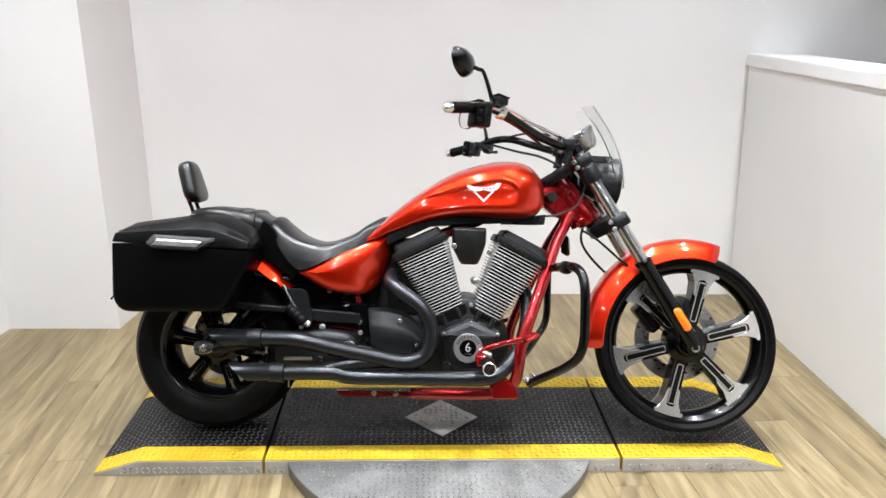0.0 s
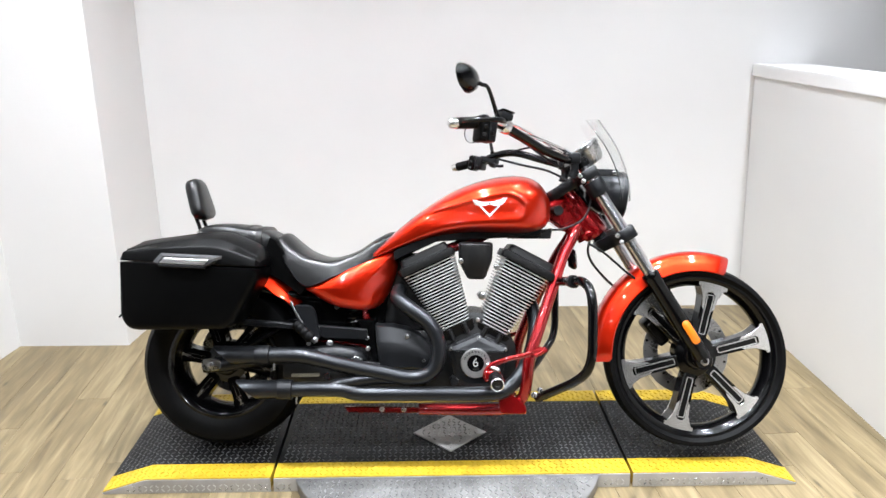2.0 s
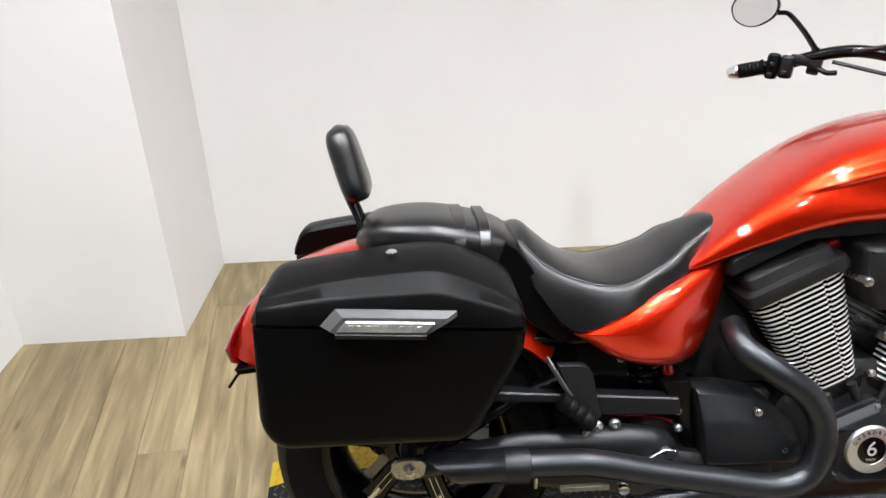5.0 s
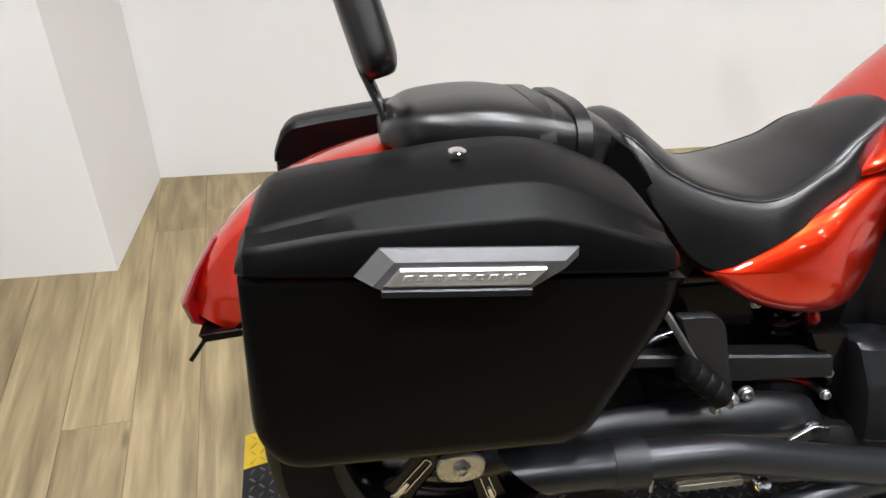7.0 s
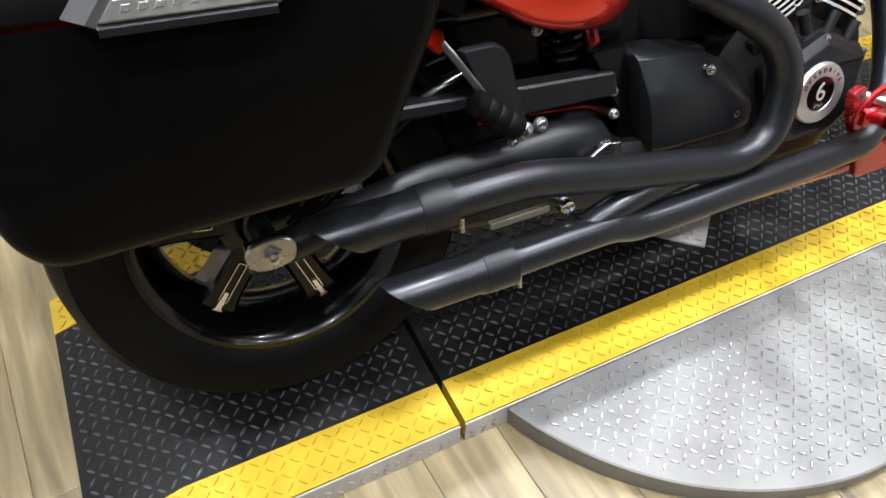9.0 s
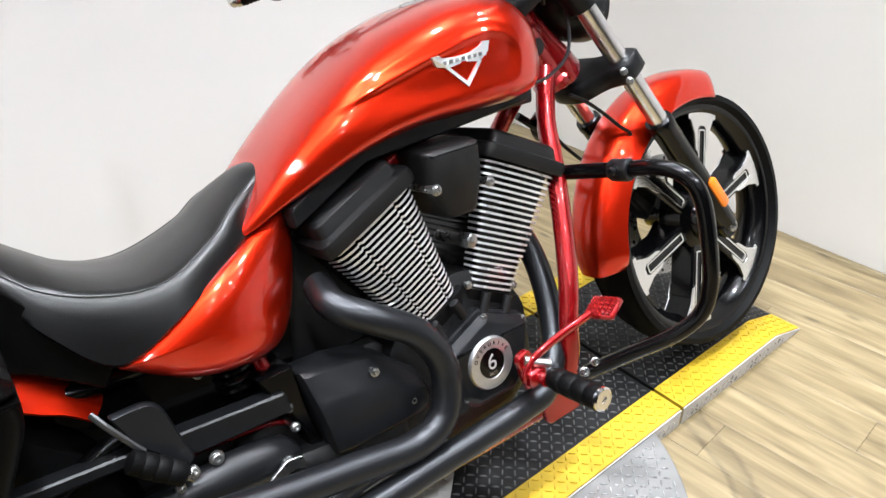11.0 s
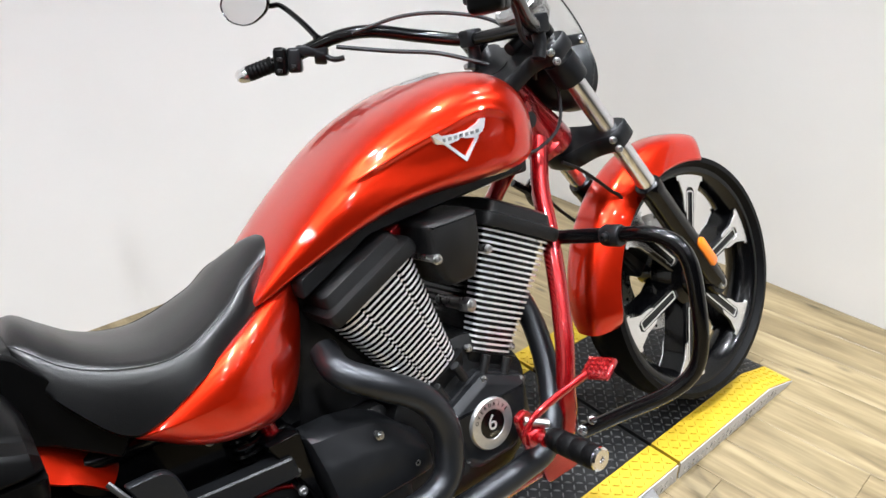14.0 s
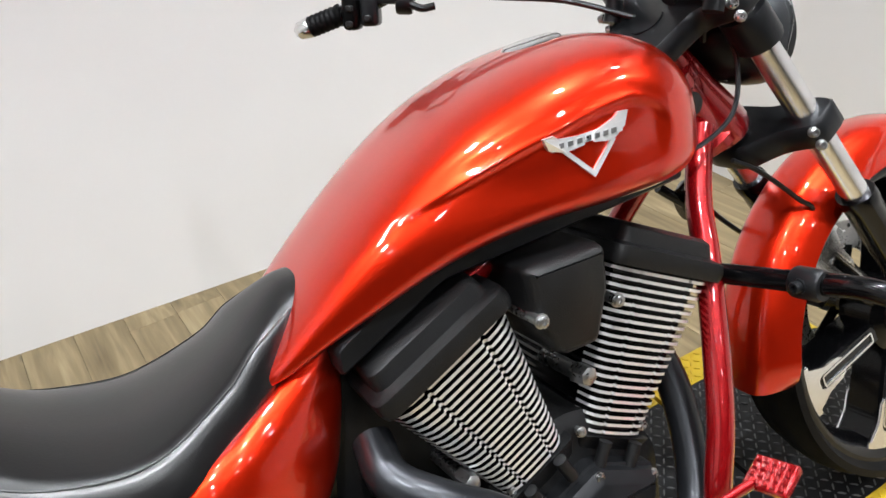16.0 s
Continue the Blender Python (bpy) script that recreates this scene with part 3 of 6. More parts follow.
                part("machined_foot", bm, M["alu"], tyre)
            else:
                foot = [(r1 * 0.62, 0.014), (r1 * 0.66, 0.022), (r1 * 0.8, 0.026), (r1 * 0.93, h * 0.72), (r1 * 0.93, h * 0.86), (r1 * 0.985, h * 0.86), (r1 * 0.985, h * 0.62), (r1 + 0.003, h * 0.55), (r1 + 0.005, 0),
                        (r1 + 0.003, -h * 0.55), (r1 * 0.985, -h * 0.62), (r1 * 0.985, -h * 0.86), (r1 * 0.93, -h * 0.86), (r1 * 0.93, -h * 0.72), (r1 * 0.8, -0.026), (r1 * 0.66, -0.022), (r1 * 0.62, -0.014),
                        (r1 * 0.84, -0.014), (r1 * 0.87, -0.008), (r1 * 0.87, 0.008), (r1 * 0.84, 0.014)]
                plate(bm, foot, y0, y1, 0.0006, m)
                part("machined_foot", bm, M["alu"], tyre)
            bm = bmesh.new()
            g = 0.55 if slim else 1.0
            o = rounded([(0.075, -0.0115 * g), (r1 * 0.84, -0.0125 * g), (r1 * 0.84, 0.0125 * g), (0.075, 0.0115 * g)], 0.006 * g, 3)
            i2 = inset(o, 0.0036 * g * g)
            a = [m @ Vector((u, y1, v)) for u, v in o]
            b2 = [m @ Vector((u, y1, v)) for u, v in i2]
            c = [m @ Vector((u, y0, v)) for u, v in i2]
            d = [m @ Vector((u, y0, v)) for u, v in o]
            loft(bm, [d, a, b2, c], cap=False)
            part("slot_outline", bm, M["alu"], tyre)
    return tyre


def disc(name, x, y, z, r, parent):
    bm = bmesh.new()
    n = 60
    lathe(bm, [(r * 0.66, -0.0025), (r, -0.0025), (r, 0.0025), (r * 0.66, 0.0025)], (x, y, z), (0, 1, 0), n, True)
    ob = part(name, bm, M["bolt"], parent, "drilled steel brake disc")
    bm = bmesh.new()
    for k in range(24):
        a = 2 * math.pi * k / 24
        rr = r * (0.74 + 0.1 * (k % 3))
        cyl(bm, (x + rr * math.cos(a), y - 0.0032, z + rr * math.sin(a)), (x + rr * math.cos(a), y + 0.0032, z + rr * math.sin(a)), 0.0045, seg=8)
    tagged(part("drill_hole", bm, M["gloss_black"], parent), kind="stuff")
    bm = bmesh.new()
    for k in range(5):
        a = 2 * math.pi * k / 5
        m = Matrix.Translation((x, y, z)) @ Matrix.Rotation(a, 4, "Y")
        box(bm, 0.03, r * 0.7, -0.003, 0.003, -0.012, 0.012, 0.002, 1, m)
    part("disc_carrier", bm, M["gloss_black"], parent)
    return ob


FX, FZ, FR = 0.785, 0.343, 0.308
RX, RZ, RR = -0.818, 0.301, 0.285
front = wheel("front_wheel", FX, FZ, FR, 0.115, 0.266, 15, 0.058, "black tyre on a black and machined alloy wheel", rim_w=0.105)
rear = wheel("rear_wheel", RX, RZ, RR, 0.18, 0.18, 50, 0.042, "wide black tyre on a black and machined alloy wheel", True, 0.4, 6)
disc("brake_disc", FX, 0.075, FZ, 0.15, front)
disc("brake_disc", RX, 0.12, RZ, 0.14, rear)


# fenders
def fender(name, x, z, R, a0, a1, half, drop, mat, label, ends=0.03, n=40, widen=None):
    """An arched sheet that follows the tyre from angle a0 to a1."""
    bm = bmesh.new()
    prof_n = 14
    rings = []
    for i in range(n + 1):
        f = i / n
        a = radians(a0 + (a1 - a0) * f)
        k = min(1, f / ends, (1 - f) / ends) if ends else 1
        k = math.sin(max(0.0, k) * math.pi / 2) ** 0.5 if k < 1 else 1
        hw = half * (widen(f) if widen else 1)
        out, inn = [], []
        for j in range(prof_n + 1):
            u = -1 + 2 * j / prof_n
            yy = hw * math.copysign(abs(u) ** 0.75, u) if u else 0
            fall = drop * abs(u) ** 3.2 * (0.55 + 0.45 * k) + 0.012 * u * u
            rr = R - fall
            out.append(Vector((x + rr * math.cos(a), yy, z + rr * math.sin(a))))
            rr -= 0.004
            inn.append(Vector((x + rr * math.cos(a), yy * 0.965, z + rr * math.sin(a))))
        rings.append(out + inn[::-1])
    loft(bm, rings)
    return B(name, bm, mat, label)


fender("front_fender", FX - 0.002, FZ, 0.354, 184, 70, 0.07, 0.05, M["candy"], "candy red front fender", 0.0, widen=lambda f: 0.72 + 0.28 * min(1.0, f / 0.07, (1 - f) / 0.05) ** 0.5)


def path_fender(name, path, half, drop, mat, label):
    bm = bmesh.new()
    pts = spline([(x, 0, z) for x, z in path], 6)
    n = 18
    rings = []
    for i, p in enumerate(pts):
        d = (pts[min(i + 1, len(pts) - 1)] - pts[max(i - 1, 0)]).normalized()
        up = Vector((-d.z, 0, d.x))
        if up.dot(p - Vector((RX, 0, RZ))) < 0:
            up = -up
        f = i / (len(pts) - 1)
        hw, dr = curve(half, f), curve(drop, f)
        out, inn = [], []
        for j in range(n + 1):
            u = -1 + 2 * j / n
            y = hw * math.copysign(abs(u) ** 0.8, u)
            fall = dr * abs(u) ** 3 + 0.012 * u * u
            out.append(p - up * fall + Vector((0, y, 0)))
            inn.append(p - up * (fall + 0.004) + Vector((0, y * 0.97, 0)))
        rings.append(out + inn[::-1])
    loft(bm, rings)
    return B(name, bm, mat, label)


rear_fender = path_fender("rear_fender", [(-0.545, 0.515), (-0.575, 0.575), (-0.64, 0.65), (-0.72, 0.698), (-0.82, 0.722), (-0.906, 0.722), (-1.02, 0.688), (-1.1, 0.638), (-1.155, 0.57), (-1.178, 0.51)],
                          [(0, 0.118), (0.2, 0.122), (0.5, 0.118), (0.85, 0.1), (1, 0.07)], [(0, 0.02), (0.15, 0.06), (0.5, 0.11), (0.8, 0.1), (1, 0.05)], M["candy"], "candy red rear fender")


# fuel tank
TANK_TOP = [(-0.325, 0.676), (-0.305, 0.692), (-0.232, 0.762), (-0.136, 0.838), (-0.04, 0.897), (0.055, 0.932), (0.135, 0.947), (0.2, 0.946), (0.245, 0.926), (0.275, 0.886), (0.288, 0.84)]
TANK_LOW = [(-0.325, 0.664), (-0.309, 0.664), (-0.214, 0.695), (-0.105, 0.731), (0.006, 0.748), (0.118, 0.748), (0.2, 0.748), (0.245, 0.758), (0.275, 0.785), (0.288, 0.825)]
TANK_W = [(-0.325, 0.085), (-0.3, 0.105), (-0.25, 0.118), (-0.15, 0.142), (-0.05, 0.163), (0.05, 0.184), (0.13, 0.19), (0.2, 0.183), (0.245, 0.162), (0.275, 0.125), (0.288, 0.07)]


CREASE = [(-0.2, 0.788), (-0.182, 0.797), (-0.096, 0.826), (0.008, 0.856), (0.09, 0.876), (0.126, 0.88)]
HOLLOW = [(-0.2, 0.782), (-0.161, 0.77), (-0.056, 0.777), (0.056, 0.773), (0.126, 0.778)]


def scallop(x, z):
    """How deep the side of the tank is pressed in at (x, z): a teardrop with a crisp upper and a soft lower edge."""
    if x < -0.2 or x > 0.24:
        return 0.0
    if x < 0.126:
        up, low = curve(CREASE, x), curve(HOLLOW, x)
    else:
        h = 0.051 * math.sqrt(max(0.0, 1 - ((x - 0.126) / 0.066) ** 2))
        up, low = 0.829 + h, 0.829 - h
    tail = step(-0.2, -0.02, x)
    nose = 1 - step(0.165, 0.196, x)
    press = (1 - step(up - 0.011, up + 0.002, z)) * step(low - 0.008, low + 0.03 + 0.02 * tail, z) * nose
    swell = math.exp(-((z - up - 0.008) / 0.008) ** 2) * nose
    return 0.0085 * tail * press - 0.0025 * tail * swell


bm = bmesh.new()
rings = []
NX, NT = 190, 176
for i in range(NX + 1):
    f = i / NX
    x = -0.325 + 0.613 * (0.5 - 0.5 * math.cos(math.pi * f)) * 0.5 + 0.613 * f * 0.5
    zt, zb, w = curve(TANK_TOP, x), curve(TANK_LOW, x), curve(TANK_W, x)
    zw = zb + (zt - zb) * 0.36
    ring = []
    for j in range(NT):
        a = 2 * math.pi * j / NT
        c, s = math.cos(a), math.sin(a)
        y = w * math.copysign(abs(c) ** 0.72, c)
        z = zw + (zt - zw) * s ** 0.66 if s >= 0 else zw - (zw - zb) * (-s) ** 0.5
        y -= math.copysign(scallop(x, z) * step(0.3, 0.55, abs(y) / w) * step(-0.75, -0.4, s), y)
        ring.append(Vector((x, y, z)))
    rings.append(ring)
loft(bm, rings)
tank = B("fuel_tank", bm, M["candy"], "candy red teardrop fuel tank with pressed side scallops", smooth=75)


# seats
def cushion(name, top, low, width, x0, x1, mat, label, crown=0.8, n=40, dish=0.0):
    bm = bmesh.new()
    rings = []
    for i in range(n + 1):
        x = x0 + (x1 - x0) * i / n
        zt, zb, w = curve(top, x), curve(low, x), curve(width, x)
        ring = []
        for j in range(40):
            a = 2 * math.pi * j / 40
            c, s = math.cos(a), math.sin(a)
            y = w * math.copysign(abs(c) ** 0.6, c)
            zm = zb + (zt - zb) * 0.45
            z = zm + (zt - zm) * abs(s) ** crown if s >= 0 else zm - (zm - zb) * abs(s) ** 0.35
            if s > 0:
                z -= dish * (1 - (y / w) ** 2)
            ring.append(Vector((x, y, z)))
        rings.append(ring)
    loft(bm, rings)
    return B(name, bm, mat, label, smooth=50)


SEAT_TOP = [(-0.645, 0.71), (-0.632, 0.738), (-0.611, 0.746), (-0.58, 0.722), (-0.54, 0.69), (-0.49, 0.668), (-0.441, 0.664), (-0.365, 0.69), (-0.308, 0.728), (-0.262, 0.752), (-0.24, 0.755)]
SEAT_LOW = [(-0.645, 0.69), (-0.62, 0.672), (-0.59, 0.63), (-0.55, 0.58), (-0.516, 0.566), (-0.434, 0.6), (-0.315, 0.652), (-0.24, 0.7)]
SEAT_W = [(-0.645, 0.08), (-0.62, 0.115), (-0.57, 0.14), (-0.5, 0.152), (-0.43, 0.148), (-0.36, 0.12), (-0.3, 0.095), (-0.24, 0.06)]
SEAT_RIDGE = [(-0.645, 0.705), (-0.632, 0.73), (-0.611, 0.716), (-0.58, 0.688), (-0.521, 0.662), (-0.443, 0.651), (-0.351, 0.684), (-0.313, 0.712), (-0.24, 0.742)]


def rider_seat():
    """A scooped saddle: a dished top, a ridge along each side and flat side panels below it."""
    rings, ridge = [], []
    n = 54
    for i in range(n + 1):
        x = -0.645 + 0.405 * i / n
        zt, zb, w = curve(SEAT_TOP, x), curve(SEAT_LOW, x), curve(SEAT_W, x)
        zc = min(curve(SEAT_RIDGE, x), zt - 0.004)
        yc = w * 0.86
        half = [(yc * k / 7, zt - (zt - zc) * (k / 7) ** 2.6) for k in range(8)]
        half += [(yc + (w - yc) * (k / 6) ** 0.6, zc - (zc - zb - 0.006) * k / 6) for k in range(1, 7)]
        half += [(w - 0.008, zb), (w * 0.5, zb)]
        rings.append([Vector((x, y, z)) for y, z in half] + [Vector((x, -y, z)) for y, z in half[:0:-1]])
        ridge.append((x, yc + 0.0006, zc + 0.0004))
    bm = bmesh.new()
    loft(bm, rings)
    seat = B("rider_seat", bm, M["leather"], "black vinyl scooped rider seat", smooth=60)
    for s in (-1, 1):
        bm = bmesh.new()
        tube(bm, [(x, s * y, z) for x, y, z in ridge[2:-3]], 0.0009, 6, smooth=False)
        part("piping", bm, M["leather"], seat, "stitched ridge along the seat")
    return seat


rider = rider_seat()
for s in (-1, 1):
    bm = bmesh.new()
    slab(bm, rounded([(-0.652, 0.735), (-0.63, 0.72), (-0.57, 0.64), (-0.518, 0.572), (-0.532, 0.562), (-0.548, 0.538), (-0.58, 0.562), (-0.622, 0.592), (-0.66, 0.61), (-0.672, 0.68)], 0.006), [(s * 0.07, 0.0), (s * 0.118, 0.0), (s * 0.122, 0.003)])
    part("seat_skirt", bm, M["plastic"], rider, "black plastic skirt under the seat")
cushion("passenger_seat", [(-0.922, 0.735), (-0.905, 0.757), (-0.875, 0.771), (-0.795, 0.778), (-0.72, 0.768), (-0.66, 0.752), (-0.63, 0.735)],
        [(-0.922, 0.72), (-0.87, 0.7), (-0.76, 0.68), (-0.63, 0.65)], [(-0.922, 0.06), (-0.89, 0.1), (-0.8, 0.122), (-0.7, 0.125), (-0.63, 0.11)], -0.922, -0.63, M["leather"], "black vinyl passenger pillion seat", 0.45)

# backrest
bm = bmesh.new()
m = Matrix.Translation((-0.936, 0.03, 0.862)) @ Matrix.Rotation(radians(-17), 4, "Y")
rings = []
for k in range(21):
    v = -1 + 2 * k / 20
    zz = 0.076 * v
    hw = 0.084 * (1 - 0.22 * (v + 1) * 0.9) * (1 - abs(v) ** 6) ** 0.5 + 0.004
    th = 0.025 * (1 - abs(v) ** 5) ** 0.5 + 0.003
    rings.append([m @ Vector((th * math.copysign(abs(math.cos(a)) ** 0.7, math.cos(a)), hw * math.copysign(abs(math.sin(a)) ** 0.5, math.sin(a)), zz)) for a in (2 * math.pi * j / 28 for j in range(28))])
loft(bm, rings)
backrest = B("backrest", bm, M["leather"], "small black vinyl backrest pad")
bm = bmesh.new()
for s in (-1, 1):
    tube(bm, [(-0.9, s * 0.035 + 0.01, 0.7), (-0.92, s * 0.035 + 0.02, 0.76), (-0.945, s * 0.035 + 0.03, 0.82), (-0.962, s * 0.03 + 0.03, 0.9)], 0.0065, 8)
part("backrest_stay", bm, M["gloss_black"], backrest, "black steel stay")

# saddlebags
BAG = rounded([(-1.068, 0.69), (-1.048, 0.714), (-0.84, 0.744), (-0.76, 0.744), (-0.655, 0.703), (-0.64, 0.655), (-0.644, 0.61), (-0.728, 0.446), (-1.04, 0.44), (-1.07, 0.48)], [0.02, 0.03, 0.08, 0.05, 0.03, 0.02, 0.02, 0.035, 0.03, 0.03], 5)
LID_TOP = [(-1.07, 0.69), (-1.055, 0.708), (-1.03, 0.718), (-0.94, 0.733), (-0.84, 0.746), (-0.765, 0.746), (-0.7, 0.726), (-0.655, 0.706), (-0.642, 0.694)]
LID_UP = [(-1.07, 0.684), (-0.952, 0.71), (-0.826, 0.724), (-0.77, 0.723), (-0.7, 0.7), (-0.642, 0.677)]
LID_LOW = [(-1.07, 0.676), (-0.958, 0.694), (-0.81, 0.705), (-0.776, 0.704), (-0.7, 0.686), (-0.642, 0.668)]


def saddlebag(s):
    def cut(keep_top):
        z = 0.6515
        pts = []
        n = len(BAG)
        gap = 0.0015 if keep_top else -0.0015
        for i in range(n):
            p, q = BAG[i], BAG[(i + 1) % n]
            ip, iq = (p[1] > z + gap) == keep_top, (q[1] > z + gap) == keep_top
            if ip:
                pts.append(p)
            if ip != iq:
                t = (z + gap - p[1]) / (q[1] - p[1])
                pts.append((p[0] + (q[0] - p[0]) * t, z + gap))
        return pts

    def tilt(bm):
        """Drops the split line towards the front."""
        for v in bm.verts:
            k = (v.co.z - 0.446) / 0.2055 if v.co.z < 0.6515 else max(0.0, (0.75 - v.co.z) / 0.0985)
            v.co.z += k * (0.003 - 0.041 * (v.co.x + 1.065))

    lowpts, toppts = cut(False), cut(True)
    bm = bmesh.new()
    rings = []
    for y, d in ((0.135, 0.02), (0.142, 0.008), (0.155, 0.0), (0.285, 0.0), (0.298, 0.002), (0.306, 0.006), (0.311, 0.013), (0.3125, 0.022)):
        rings.append([Vector((x, s * y, z + (0.0 if z > 0.645 else 0))) for x, z in inset_keep(lowpts, d, 0.649)])
    loft(bm, rings)
    tilt(bm)
    bag = B("saddlebag", bm, M["plastic"], "black textured hard saddlebag")
    # the lid: a flat top, a bevelled band and an upright face, drawn along x
    bm = bmesh.new()
    rings = []
    n = 44
    for i in range(n + 1):
        f = i / n
        x = -1.0695 + 0.4275 * f
        e = min(f, 1 - f) / 0.07
        r = math.sqrt(1 - (1 - min(1, max(0.0, e))) ** 2)
        zt = 0.654 + (curve(LID_TOP, x) - 0.654) * (0.45 + 0.55 * r)
        za = min(zt - 0.004, curve(LID_UP, x))
        zc = min(za - 0.006, curve(LID_LOW, x))
        yo = 0.3 + 0.0125 * r
        sec = [(0.14, 0.654), (0.138, zt - 0.012), (0.146, zt - 0.003), (0.165, zt), (0.2, zt - 0.002), (yo - 0.04, za + 0.004), (yo - 0.036, za + 0.0015), (yo - 0.032, za - 0.002), (yo - 0.008, zc + 0.003), (yo - 0.005, zc), (yo - 0.003, zc - 0.004), (yo, 0.657), (yo - 0.002, 0.654)]
        rings.append([Vector((x, s * y, max(z, 0.654))) for y, z in sec])
    loft(bm, rings)
    tilt(bm)
    part("lid", bm, M["plastic"], bag, "black bevelled lid", 22)
    def drop(bm):
        for v in bm.verts:
            v.co.z += 0.003 - 0.041 * (v.co.x + 1.065)

    # latch: a bevelled housing, an embossed plate and a finger lip
    bm = bmesh.new()
    house = [(-0.962, 0.656), (-0.938, 0.683), (-0.752, 0.683), (-0.752, 0.674), (-0.784, 0.654), (-0.8, 0.645), (-0.94, 0.645)]
    rings = []
    for y, k, up in ((0.303, 1.0, 0.0), (0.314, 1.0, 0.0), (0.327, 0.86, -0.004), (0.329, 0.84, -0.0045)):
        rings.append([Vector((-0.86 + (x + 0.86) * k, s * y, 0.66 + (z - 0.66) * k + up)) for x, z in house])
    loft(bm, rings)
    drop(bm)
    housing = part("latch_housing", bm, M["latch_grey"], bag, "dark grey bevelled latch housing", 25)
    bm = bmesh.new()
    plate(bm, [(-0.936, 0.652), (-0.921, 0.67), (-0.787, 0.67), (-0.802, 0.652)], s * 0.325, s * 0.3335, 0.002)
    drop(bm)
    part("latch_plate", bm, M["latch_plate"], housing, "brushed silver embossed plate")
    for k in range(9):
        bm = bmesh.new()
        x0 = -0.919 + k * 0.0128
        plate(bm, [(x0, 0.659), (x0 + 0.0025, 0.6645), (x0 + 0.0095, 0.6645), (x0 + 0.007, 0.659)], s * 0.333, s * 0.3343, 0.0006)
        drop(bm)
        part("emboss_bar", bm, M["latch_plate"], housing)
    bm = bmesh.new()
    plate(bm, [(-0.938, 0.6415), (-0.938, 0.65), (-0.8, 0.65), (-0.8, 0.6415)], s * 0.312, s * 0.333, 0.002)
    drop(bm)
    part("latch_lip", bm, M["satin_black"], housing)
    bm = bmesh.new()
    lathe(bm, [(0.0095, 0), (0.0095, 0.005), (0.007, 0.0065), (0.001, 0.0065)], (-0.853, s * 0.216, 0.741), (0, 0.2 * s, 1), 20)
    part("lock", bm, M["chrome"], bag, "round chrome lock")
    return bag


def inset_keep(pts, d, zlock):
    """Insets an outline but keeps the points on the split line at their height."""
    out = inset(pts, d)
    return [(o[0], zlock if abs(p[1] - 0.6515) < 0.004 else o[1]) for o, p in zip(out, pts)]


both(saddlebag)

# side covers
SIDE = rounded([(-0.53, 0.563), (-0.4, 0.624), (-0.222, 0.7), (-0.23, 0.62), (-0.26, 0.535), (-0.292, 0.499), (-0.33, 0.49), (-0.442, 0.504)], [0.006, 0.05, 0.02, 0.05, 0.03, 0.02, 0.03, 0.06], 5)


def dome(bm, outline, layers):
    """An XZ outline stacked along Y, drawn in towards its middle: layers of (y, scale)."""
    mx, mz = sum(p[0] for p in outline) / len(outline), sum(p[1] for p in outline) / len(outline)
    loft(bm, [[Vector((mx + (x - mx) * k, y, mz + (z - mz) * k)) for x, z in outline] for y, k in layers])


def side_cover(s):
    bm = bmesh.new()
    dome(bm, SIDE, [(s * 0.06, 1.0), (s * 0.132, 1.0)] + [(s * (0.132 + 0.026 * (1 - k ** 3.2) ** 0.62), k) for k in (0.995, 0.98, 0.955, 0.92, 0.87, 0.8, 0.71, 0.6, 0.48, 0.35, 0.2, 0.06)])
    for v in bm.verts:
        v.co.y -= s * 0.07 * step(-0.42, -0.2, v.co.x) ** 1.5 * step(0.1, 0.13, abs(v.co.y))
    B("side_cover", bm, M["candy"], "candy red side cover", smooth=80)


both(side_cover)

